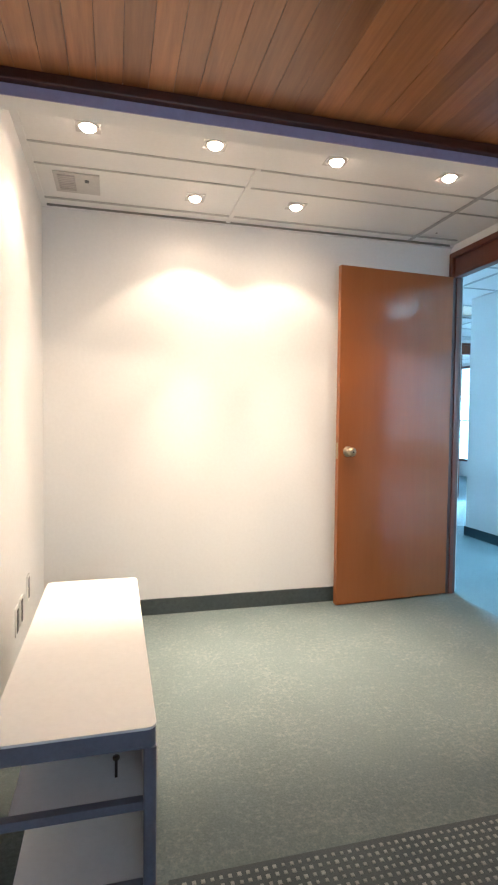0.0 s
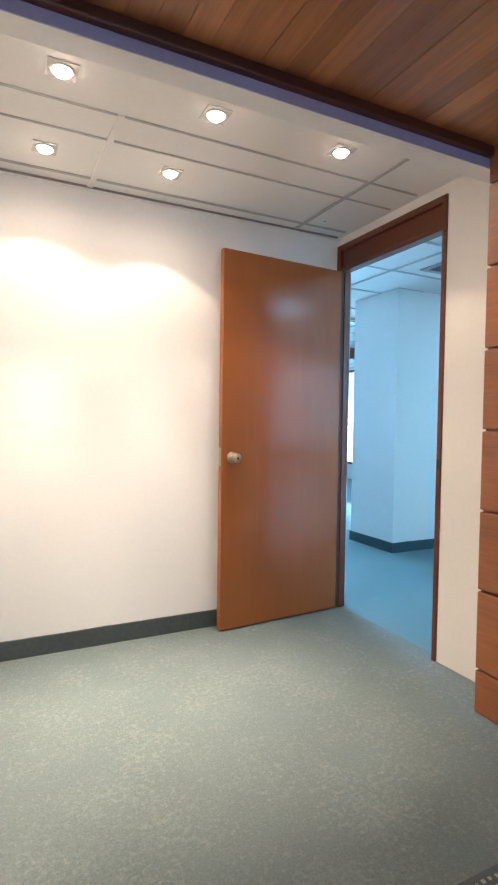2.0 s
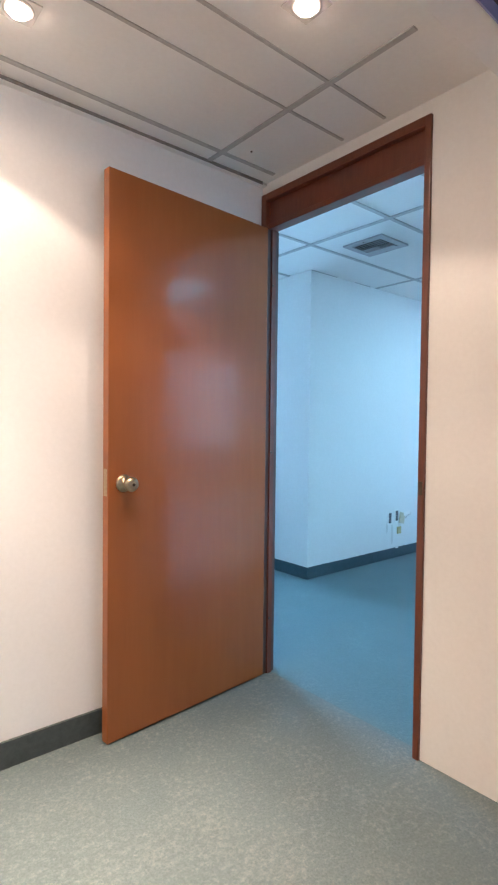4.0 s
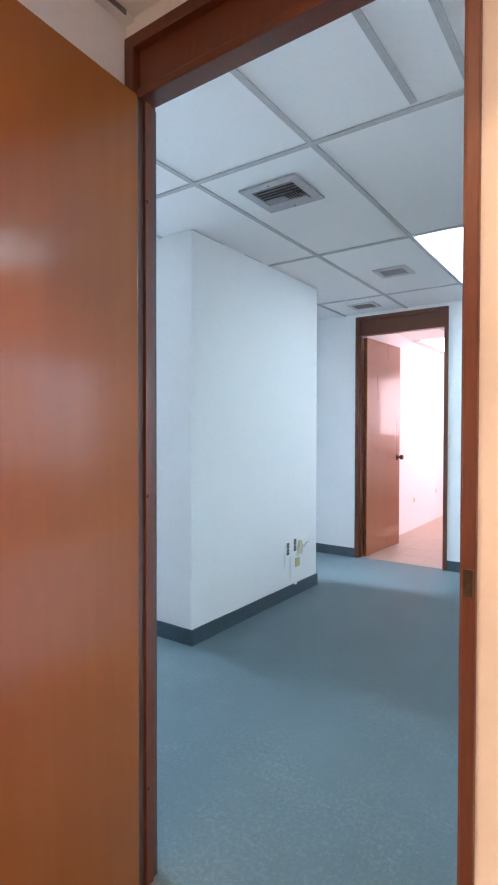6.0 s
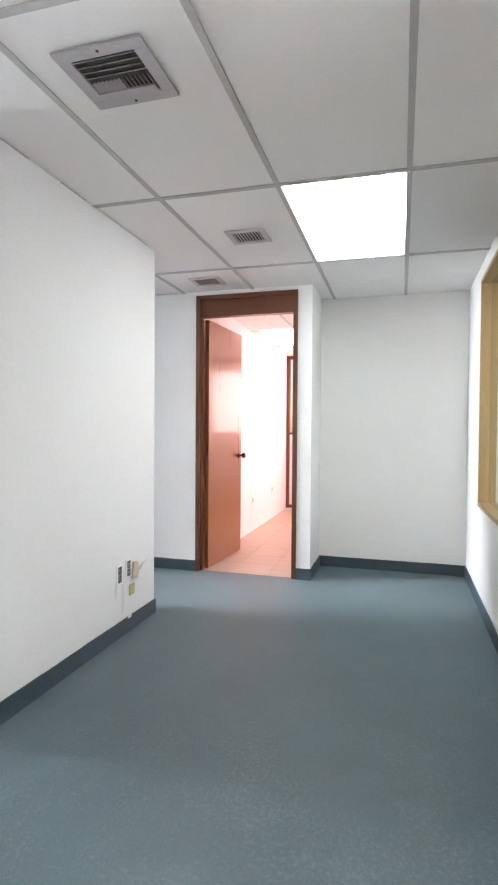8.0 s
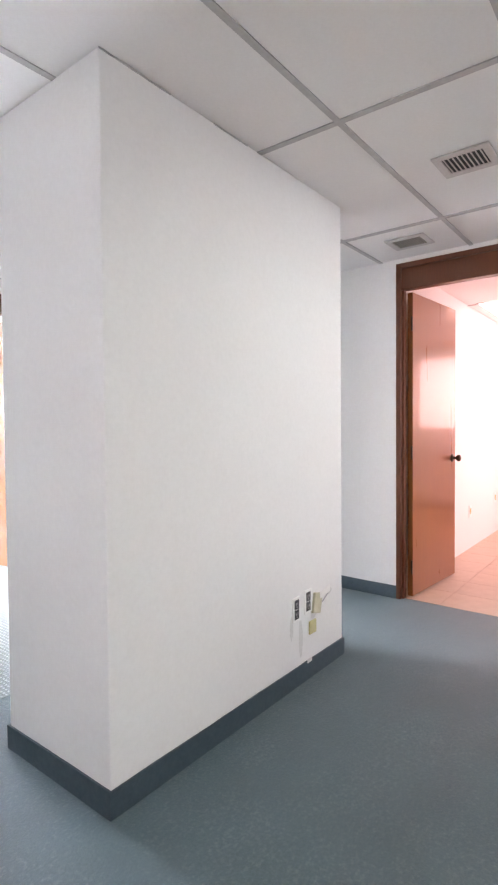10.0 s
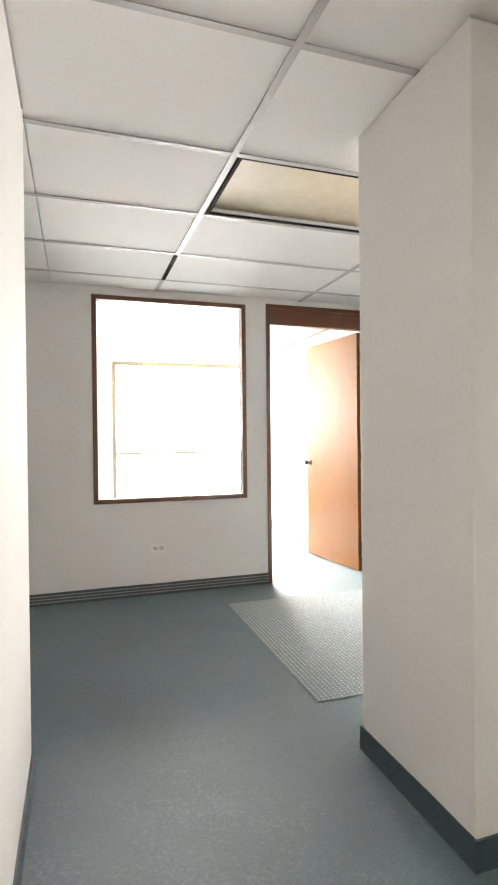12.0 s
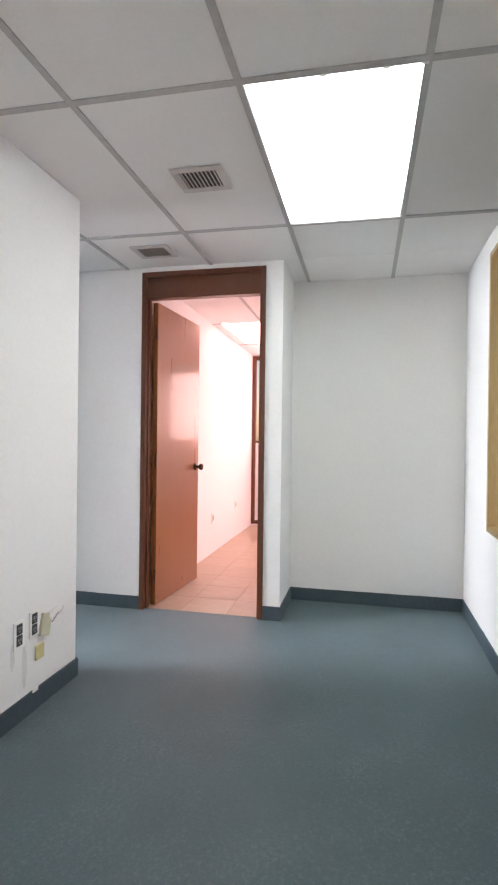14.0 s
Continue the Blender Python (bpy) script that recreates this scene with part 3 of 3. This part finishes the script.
def outer_window(name, m, width, height, lights, label, stuff=ALU, bar=0.36, solid=False):
    root = window(name, m, width, height, 0.06, stuff, label, rim=0.05, pane=False)
    for k in range(lights):
        a = 0.05 + (width - 0.1) * k / lights
        b = 0.05 + (width - 0.1) * (k + 1) / lights
        if k:
            part("mullion", boxes((a - 0.025, a + 0.025, -0.005, 0.055, 0.05, height - 0.05), bevel=0.003), ALU, root)
        g = part("pane", boxes((a + 0.0255, b - 0.0255, 0.025, 0.029, 0.05, height - 0.05)), GLASS, root, "clear glass pane")
        g.visible_shadow = False
    part("crossbar", boxes((0.05, width - 0.05, -0.008, 0.052, height * bar, height * bar + 0.03)), stuff, root)
    if solid:
        part("lower_panel", boxes((0.052, width - 0.052, 0.006, 0.022, 0.052, height * bar - 0.002)), LAMINATE, root, "white lower panel")
    return root


# Added window, out of view, in front of the tiled room's fill lamp.
outer_window("added_window_9", Matrix(((-1, 0, 0, 7.5), (0, -1, 0, -1.25), (0, 0, 1, 0.45), (0, 0, 0, 1))), 2.2, 1.6, 2, "added, unseen tan-framed window for the tiled room's fill lamp")
outer_window("window_4", pose(0.76, 7.52, 0.26), 2.08, 2.1, 1, "wide tan-framed window with an added daylight lamp")
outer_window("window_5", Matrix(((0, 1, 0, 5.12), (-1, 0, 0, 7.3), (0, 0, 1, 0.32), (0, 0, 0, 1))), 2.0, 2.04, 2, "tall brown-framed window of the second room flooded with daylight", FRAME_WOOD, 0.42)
outer_window("window_6", Matrix(((0, 1, 0, 7.80), (-1, 0, 0, 1.052), (0, 0, 1, 0.02), (0, 0, 0, 1))), 2.15, 2.37, 2, "tall brown-framed glazed opening flooded with light", FRAME_WOOD, 0.485, True)
# Assumed window in the unseen wall behind.
outer_window("window_8", Matrix(((-1, 0, 0, -0.65), (0, -1, 0, YS - 0.02), (0, 0, 1, 0.85), (0, 0, 0, 1))), 1.5, 1.2, 2, "assumed tan-framed window, unseen, letting in daylight")
# Assumed window, out of view, that holds the back room's fill lamp.
outer_window("added_window_7", Matrix(((-1, 0, 0, 4.2), (0, -1, 0, -4.04), (0, 0, 1, 0.8), (0, 0, 0, 1))), 2.4, 1.4, 2, "tan-framed window with an added daylight lamp")


# ---- lamps of the place ----
def downlight(m):
    root = thing("downlight", m, "square recessed halogen downlight, switched on", "downlight", "downlights in the ceiling")
    part("trim_plate", boxes((-0.05, 0.05, -0.05, 0.05, -0.003, 0.001), bevel=0.001), VENT_WHITE, root)
    part("ring", lathe([(0.042, -0.0031), (0.042, -0.005), (0.037, -0.007), (0.031, -0.005), (0.030, -0.0031)], 28), VENT_WHITE, root, "white lamp ring")
    part("bulb", lathe([(0.0295, -0.0031), (0.029, -0.009), (0.024, -0.016), (0.015, -0.021), (0.005, -0.023)], 24), BULB, root, "glowing halogen bulb")
    return root


def spot_lamp(x, y, watts, cone, blend):
    d = bpy.data.lights.new("halogen", 'SPOT')
    d.energy, d.color, d.spot_size, d.spot_blend, d.shadow_soft_size = watts, SPOT_COLOUR, radians(cone), blend, 0.022
    ob = new("halogen", d)
    ob.location = (x, y, CA - 0.03)


SPOTS = [(-2.284, -0.926), (-1.766, -0.923), (-1.211, -0.925), (-0.630, -0.923), (-1.768, -0.358), (-1.219, -0.394)]
first = None
for sx, sy in SPOTS:
    m = pose(sx, sy, CA - 0.001)
    first = copy_thing(first, m) if first else downlight(m)
    spot_lamp(sx, sy, 200, 44, 0.9)    # bright core of the reflector's beam
    spot_lamp(sx, sy, 24, 106, 0.22)   # the reflector's cone, which draws the scallops on the walls
    spot_lamp(sx, sy, 11, 174, 1.0)    # spill of the bare bulb

light = thing("ceiling_light", pose((LIT[0] + LIT[1]) / 2 + 0.020, (LIT[2] + LIT[3]) / 2, CB, 0, 0, 0.69), "recessed fluorescent ceiling panel, switched on", "ceiling light")
hx, hy = 1.208 / 2 - 0.014, 0.611 / 2 - 0.0125
part("diffuser", boxes((-hx, hx, -hy, hy, 0.004, 0.010)), PANEL_LIGHT, light, "glowing white diffuser")
part("housing", boxes((-hx, hx, -hy, -hy + 0.004, 0.011, 0.10), (-hx, hx, hy - 0.004, hy, 0.011, 0.10), (-hx, -hx + 0.004, -hy, hy, 0.011, 0.10), (hx - 0.004, hx, -hy, hy, 0.011, 0.10)), VENT_WHITE, light)
warm = thing("ceiling_light", pose(6.30, 0.66, CB - 0.006), "lit ceiling panel in the tiled room", "ceiling light")
part("diffuser", boxes((-0.585, 0.585, -0.285, 0.285, -0.002, 0.003)), PANEL_WARM, warm, "glowing white diffuser")
part("rim", boxes((-0.6, 0.6, -0.3, -0.286, -0.004, 0.004), (-0.6, 0.6, 0.286, 0.3, -0.004, 0.004), (-0.6, -0.586, -0.286, 0.286, -0.004, 0.004), (0.586, 0.6, -0.286, 0.286, -0.004, 0.004)), VENT_WHITE, warm)
back = thing("ceiling_light", pose(1.14, -2.45, CB - 0.006), "lit ceiling panel in the room behind the oak windows", "ceiling light")
part("diffuser", boxes((-0.285, 0.285, -0.585, 0.585, -0.002, 0.003)), PANEL_LIGHT, back, "glowing white diffuser")
part("rim", boxes((-0.3, -0.286, -0.6, 0.6, -0.004, 0.004), (0.286, 0.3, -0.6, 0.6, -0.004, 0.004), (-0.286, 0.286, -0.6, -0.586, -0.004, 0.004), (-0.286, 0.286, 0.586, 0.6, -0.004, 0.004)), VENT_WHITE, back)
for k in (-0.30, -0.18, 0.02):
    part("clip", boxes((-hx - 0.004, -hx + 0.006, k, k + 0.022, -0.006, 0.002)), PLASTIC, light)

dead = thing("ceiling_light", pose((DEAD[0] + DEAD[1]) / 2 - 0.010, (DEAD[2] + DEAD[3]) / 2, CB, 0, 0, 0.3), "unlit recessed ceiling light with an aged cream diffuser and dark edges", "ceiling light")
part("frame", boxes((-hx, hx, -hy, -hy + 0.018, 0.0, 0.012), (-hx, hx, hy - 0.018, hy, 0.0, 0.012), (-hx, -hx + 0.018, -hy + 0.018, hy - 0.018, 0.0, 0.012), (hx - 0.018, hx, -hy + 0.018, hy - 0.018, 0.0, 0.012)), GAP_SHADE, dead, "dark frame for the shaded gap around the diffuser")
part("diffuser", boxes((-hx + 0.018, hx - 0.018, -hy + 0.018, hy - 0.018, 0.03, 0.036)), DIFFUSER, dead, "aged cream plastic diffuser")
part("lip", boxes((-hx + 0.018, hx - 0.018, hy - 0.05, hy - 0.019, 0.006, 0.012)), CEIL, dead)
part("housing", boxes((-hx, hx, -hy, -hy + 0.004, 0.012, 0.08), (-hx, hx, hy - 0.004, hy, 0.012, 0.08), (-hx, -hx + 0.004, -hy, hy, 0.012, 0.08), (hx - 0.004, hx, -hy, hy, 0.012, 0.08), (-hx, hx, -hy, hy, 0.08, 0.09)), CEIL, dead)
# Solid black strip, coloured as the shade of an open slit.
structure("ceiling_slit", boxes((GX[3] - 0.038, GX[3] - 0.012, GY[7] + 0.02, GY[8] - 0.02, CB - 0.008, CB - 0.001)), GAP_SHADE, "dark strip for the shade in a slit beside a ceiling bar", "gap")


structure("ceiling_bar", boxes((PB, GX[3] - 0.014, -0.528, -0.503, CB - 0.0035, CB + 0.0005)), TBAR, "grey metal ceiling bar", "ceiling bars")
# Solid strips along the ceiling; the shade of the gaps is their colour.
structure("ceiling_gap", boxes((PB, PB + 0.006, 0.75, YP - 0.06, CB - 0.014, CB - 0.002), (BX0, BX0 + 0.30, BY0 - 0.002, BY0, CB - 0.006, CB - 0.001), (1.86, 2.07, BY0 - 0.002, BY0, CB - 0.006, CB - 0.001)), TBAR,
          "thin grey strip for the shaded gap between wall and ceiling", "gap")
structure("ceiling_gap_far", boxes((XL + 0.03, -0.31, YB - 0.0325, YB - 0.0302, CA - 0.0125, CA - 0.0005), (-0.31, -0.03, YB - 0.034, YB - 0.0302, CA - 0.0135, CA - 0.0005)), EDGE_SHADOW, "thin grey strip for the shadow line along the ceiling edge", "gap")
structure("ceiling_screw", moved(lathe([(0.005, 0.0), (0.005, 0.002)], 10), pose(-0.245, -0.24, CA - 0.003)), DARK_METAL, "dark screw in the ceiling", "screw")
structure("plaster_blob", moved(boxes((-0.02, 0.02, -0.006, 0.0, -0.008, 0.012), bevel=0.004), pose(2.52, BY0 - 0.009, 0.092)), PAINT, "dried plaster blob on the skirting", "stain")


# ---- ceiling vents ----
def register_vent(x0, x1, y0, y1):
    """Supply register with two banks of blades."""
    w, d = x1 - x0, y1 - y0
    root = thing("ceiling_vent", pose(x0, y0, CB - 0.004), "square grey metal ceiling air register with crossed blades", "air vent")
    f = 0.045
    part("backing", boxes((f, w - f, f, d - f, 0.0, 0.002)), DUCT_SHADE, root)
    part("frame", boxes((0, f, 0, d, -0.008, 0.003), (w - f, w, 0, d, -0.008, 0.003), (f, w - f, 0, f, -0.008, 0.003), (f, w - f, d - f, d, -0.008, 0.003), bevel=0.002), VENT, root)
    for k in range(4):
        xx = f + 0.012 + k * 0.026
        part("blade", moved(boxes((-0.006, 0.006, f - d / 2, d / 2 - f, -0.0008, 0.0008)), pose(xx, d / 2, -0.004, 0, -48, 0)), VENT, root)
    n = 14
    for k in range(n):
        yy = f + 0.012 + k * (d - 2 * f - 0.024) / (n - 1)
        tilt = 62 if k < n / 2 else -35
        part("blade", moved(boxes((0, w - 2 * f - 0.15, -0.006, 0.006, -0.0008, 0.0008)), pose(f + 0.115, yy, -0.004, tilt, 0, 0)), VENT, root)
    part("plate", boxes((w - f - 0.035, w - f, f + 0.012, d - f, -0.008, -0.001)), VENT, root)
    for xx in (0.02, w - 0.02):
        part("screw", moved(lathe([(0.005, 0.0), (0.005, 0.002)], 10), pose(xx, d / 2, -0.0105)), DARK_METAL, root)
    return root


def slot_vent(x0, x1, y0, y1, label, fins, fin=0.0045, fin_material=None):
    w, d = x1 - x0, y1 - y0
    root = thing("ceiling_vent", pose(x0, y0, CB - 0.004), label, "air vent")
    f = 0.034
    part("backing", boxes((f, w - f, f, d - f, 0.0, 0.002)), DUCT_SHADE, root, "dark sheet for the shade in the duct")
    part("frame", boxes((0, f, 0, d, -0.0065, 0.003), (w - f, w, 0, d, -0.0065, 0.003), (f, w - f, 0, f, -0.0065, 0.003), (f, w - f, d - f, d, -0.0065, 0.003), bevel=0.002), VENT_WHITE, root)
    for k in range(fins):
        yy = f + 0.010 + k * (d - 2 * f - 0.020) / (fins - 1)
        part("fin", boxes((f, w - f, yy - fin / 2, yy + fin / 2, -0.006, -0.002)), fin_material or VENT_WHITE, root)
    return root


register_vent(1.098, 1.392, 0.083, 0.397)
slot_vent(2.660, 2.882, 0.108, 0.348, "small white ceiling air grille with dark slots", 9)
slot_vent(3.515, 3.725, 0.688, 0.938, "small dusty brown-grey ceiling air grille", 11, 0.0095, DUSTY)
for gx, gy in ((1.16, 6.10), (1.56, 5.35)):
    slot_vent(gx, gx + 0.24, gy, gy + 0.20, "white ceiling air grille with dark slots", 5, 0.010)
plate = thing("ceiling_vent", pose(-2.468, -0.490, CA - 0.003), "white ceiling plate with a grey grille and a hole", "air vent")
part("plate", boxes((0, 0.215, 0, 0.225, -0.006, 0.002), bevel=0.002), VENT_WHITE, plate)
part("grille", boxes((0.02, 0.10, 0.02, 0.19, -0.009, -0.005)), VENT, plate)
for k in range(8):
    part("slat", boxes((0.022, 0.098, 0.03 + k * 0.02, 0.036 + k * 0.02, -0.0115, -0.008)), VENT_WHITE, plate)
# Dark block in place of the shade in a hole.
part("hole", boxes((0.145, 0.165, 0.055, 0.085, -0.0075, -0.005)), DARK_PLASTIC, plate)

# ---- low steel shelf unit ----
SX0, SX1, SY0, SY1, SZ = -2.440, -2.093, -2.075, -0.972, 0.508
unit = thing("shelf_unit", pose(SX0, SY0, 0), "low blue-grey steel shelf unit with white laminate top, on carpet", "shelf unit")
w, d = SX1 - SX0, SY1 - SY0


def rounded_slab(x0, x1, y0, y1, z0, z1, radius):
    bm = boxes((x0, x1, y0, y1, z0, z1))
    bmesh.ops.bevel(bm, geom=[e for e in bm.edges if abs(e.verts[0].co.z - e.verts[1].co.z) > 0.004], offset=radius, segments=5, profile=0.5, affect='EDGES')
    return bm


part("top", rounded_slab(0.0, w, 0.0, d, SZ - 0.006, SZ, 0.022), LAMINATE, unit, "white laminate top with rounded corners")
part("rim", rounded_slab(0.001, w - 0.001, 0.001, d - 0.001, SZ - 0.046, SZ - 0.0065, 0.021), STEEL, unit, "blue-grey steel rim")
for xx in (0.0, w - 0.028):
    for yy in (0.0, d - 0.028):
        part("leg", rounded_slab(xx, xx + 0.028, yy, yy + 0.028, 0, SZ - 0.0465, 0.010), STEEL, unit)
for yy in (0.002, d - 0.026):
    for z in (0.325, 0.138):
        part("end_rail", boxes((0.028, w - 0.028, yy, yy + 0.022, z, z + 0.020), bevel=0.002), STEEL, unit)
for z in (0.327, 0.140):
    part("shelf", boxes((0.045, w - 0.024, 0.024, d - 0.026, z, z + 0.016)), LAMINATE, unit, "white laminate shelf")
part("side_panel", boxes((w - 0.020, w - 0.010, 0.030, d - 0.030, 0.05, SZ - 0.054)), LAMINATE, unit, "white side panel")
part("hook", moved(lathe([(0.0035, 0.0), (0.0035, 0.040), (0.008, 0.042), (0.008, 0.048)], 10), pose(w - 0.085, 0.10, 0.343)), DARK_METAL, unit, "dark metal hook")

# ---- wood-panelled wall beside the doorway ----
wallp = tagged(new("wood_panelling", mesh_of("wood_panelling", boxes((-0.186, 0.0, YS, -1.332, 0, CW - 0.002)), PANEL_WOOD)), "stacked reddish wood panels with pale gaps, floor to ceiling", "panelling", kind="structure")
z0 = 0.0
panel_mesh = {}
for h in (0.172, 0.316, 0.316, 0.316, 0.316, 0.316, 0.316, 0.16):
    for yy in (-2.530, -3.735, -4.940):
        key = h
        if key not in panel_mesh:
            panel_mesh[key] = mesh_of("panel", boxes((-0.206, -0.186, 0, 1.20, 0.0, h), bevel=0.006), PANEL_WOOD)
        ob = new("panel", panel_mesh[key])
        ob.parent = wallp
        ob.location = (0, yy, z0)
    z0 += h + 0.009

# ---- sockets and outlets ----
def wall_socket(name, m, label, holes=2):
    root = thing(name, m, label, "wall socket")
    part("plate", boxes((-0.035, 0.035, -0.006, 0.0, -0.058, 0.058), bevel=0.002), PLASTIC, root)
    for k in range(holes):
        zc = 0.024 - 0.048 * k
        insert = part("outlet", boxes((-0.019, 0.019, -0.0075, -0.005, zc - 0.0225, zc + 0.0225), bevel=0.002), DARK_PLASTIC, root, "dark socket insert")
        for xx in (-0.007, 0.007):
            part("slot", boxes((xx - 0.0022, xx + 0.0022, -0.0083, -0.0074, zc - 0.003, zc + 0.010)), VENT, insert, "pale metal contact slot")
        part("slot", boxes((-0.003, 0.003, -0.0083, -0.0074, zc - 0.014, zc - 0.008)), VENT, insert, "pale metal contact slot")
    return root


wall_socket("wall_socket", pose(2.415, BY0, 0.372), "white wall plate with two dark sockets", 2)
wall_socket("wall_socket", pose(2.520, BY0, 0.385), "white wall plate with two dark sockets beside a yellowed box", 2)
box_ = thing("junction_box", pose(2.600, BY0, 0.362), "beige plastic junction box, hanging askew, with a torn cover", "junction box")
part("body", moved(boxes((-0.036, 0.036, -0.016, 0.0, -0.055, 0.045), bevel=0.005), pose(0, 0, 0, 0, 14, 0)), BEIGE, box_)
part("cover", moved(boxes((-0.055, 0.065, -0.004, 0.0, -0.016, 0.016), bevel=0.0015), pose(0.070, -0.010, 0.034, 0, -5, 6)), PLASTIC, box_, "tilted white cover")
# Short grey rod, slanting below the cover.
part("rod", moved(lathe([(0.003, 0.0), (0.003, 0.06)], 8), pose(0.045, -0.012, -0.01, 0, 62, 0)), VENT, box_, "short grey rod below the cover")
tag = thing("socket_cover", pose(2.560, BY0, 0.250), "yellowed plastic socket cover", "socket cover")
part("body", boxes((-0.030, 0.030, -0.010, 0.0, -0.035, 0.03), bevel=0.003), YELLOWED, tag)
bm = bmesh.new()
for cx, cz, rx, rz in ((2.455, 0.22, 0.018, 0.10), (2.375, 0.29, 0.016, 0.06), (2.72, 0.385, 0.04, 0.022), (2.575, 0.315, 0.035, 0.03)):
    ring = [bm.verts.new((cx + rx * math.cos(a) * random.uniform(0.75, 1.15), BY0 - 0.0012, cz + rz * math.sin(a) * random.uniform(0.75, 1.15))) for a in [2 * math.pi * k / 18 for k in range(18)]]
    bm.faces.new(ring)
structure("wall_smudge", bm, DIRT, "grey dust smudges below the sockets", "stain")
outlet = thing("wall_socket", pose(0.876, YW, 0.370), "white horizontal double wall socket", "wall socket")
part("plate", boxes((-0.058, 0.058, -0.006, 0.0, -0.036, 0.036), bevel=0.002), PLASTIC, outlet)
for xx in (-0.024, 0.024):
    part("outlet", boxes((xx - 0.017, xx + 0.017, -0.008, -0.005, -0.014, 0.014), bevel=0.002), VENT_WHITE, outlet, "pale grey socket insert")
for xx, zz in ((5.86, 0.375), (6.86, 0.405)):
    ob = thing("wall_socket", pose(xx, 1.055, zz), "white wall socket in the tiled room", "wall socket")
    part("plate", boxes((-0.04, 0.04, -0.006, 0.0, -0.06, 0.06), bevel=0.002), PLASTIC, ob)
    part("outlet", boxes((-0.02, 0.02, -0.009, -0.005, -0.03, 0.03), bevel=0.002), YELLOWED, ob)
for yy, zz in ((-0.61, 0.385), (-0.80, 0.345), (-0.91, 0.34)):
    ob = wall_socket("wall_socket", Matrix(((0, -1, 0, XL), (1, 0, 0, yy), (0, 0, 1, zz), (0, 0, 0, 1))), "white wall plate with dark sockets above the shelf unit", 2)
for zz in (0.27, 1.07, 1.86):
    ob = thing("screw", pose(0.028, DA1 - 0.046, zz, 90), "dark screw in the door jamb", "screw", "screws in the door jamb")
    part("screw_head", lathe([(0.006, 0.0), (0.006, 0.001), (0.004, 0.002)], 10), DARK_METAL, ob)
strike = thing("strike_plate", pose(-0.0125, DA0 + 0.012, 0.98), "dark metal strike plate on the door jamb", "strike plate")
part("plate", boxes((-0.002, 0.0, -0.008, 0.008, -0.024, 0.024)), DARK_METAL, strike)


# ---- dotted carpets ----
def dotted_carpet(x0, x1, y0, y1, label, base, dots, pitch=0.0235):
    root = thing("rug", pose(x0, y0, 0), label, "rug")
    w, d = x1 - x0, y1 - y0
    part("base_layer", boxes((0, w, 0, d, 0.0, 0.0035), bevel=0.0015), base, root)
    verts, faces = [], []
    for i in range(int(w / pitch)):
        for j in range(int(d / pitch)):
            cx, cy = (i + 0.6) * pitch + random.uniform(-1, 1) * 0.001, (j + 0.6) * pitch + random.uniform(-1, 1) * 0.001
            r, h, n = 0.0052 + random.uniform(-1, 1) * 0.0009, 0.0058, len(verts)
            verts += [(cx - r, cy - r, 0.003), (cx + r, cy - r, 0.003), (cx + r, cy + r, 0.003), (cx - r, cy + r, 0.003)]
            r *= 0.8
            verts += [(cx - r, cy - r, h), (cx + r, cy - r, h), (cx + r, cy + r, h), (cx - r, cy + r, h)]
            faces += [(n + 4, n + 5, n + 6, n + 7)] + [(n + a, n + b, n + 4 + b, n + 4 + a) for a, b in ((0, 1), (1, 2), (2, 3), (3, 0))]
    me = bpy.data.meshes.new("tuft")
    me.from_pydata(verts, [], faces)
    me.materials.append(dots)
    ob = new("tuft", me)
    ob.parent = root
    tagged(ob, "pale square tufts", kind="stuff")


dotted_carpet(-2.05, -0.25, -4.9, -1.90, "dark grey carpet patterned with pale square dots", RUG, RUG_DOT)
dotted_carpet(1.325, 2.78, 1.921, 3.475, "grey-green carpet patterned with pale square dots at the doorway", MAT, MAT_DOT_LIT)

# ---- floor tiles of the tiled room ----
tile_mesh = mesh_of("tile", boxes((0.0012, 0.3318, 0.0012, 0.3318, -0.02, 0.0), bevel=0.001), TILE)
for i in range(12):
    for j in range(7):
        tx, ty = XC + 0.04 + 0.333 * i, -1.26 + 0.333 * j
        if tx < XA + 0.03 and ty < YA + 0.03:
            continue
        if ty + 0.333 > 1.12:
            continue
        ob = new("tile", tile_mesh)
        ob.parent = tile_bed
        ob.location = (tx, ty, 0)
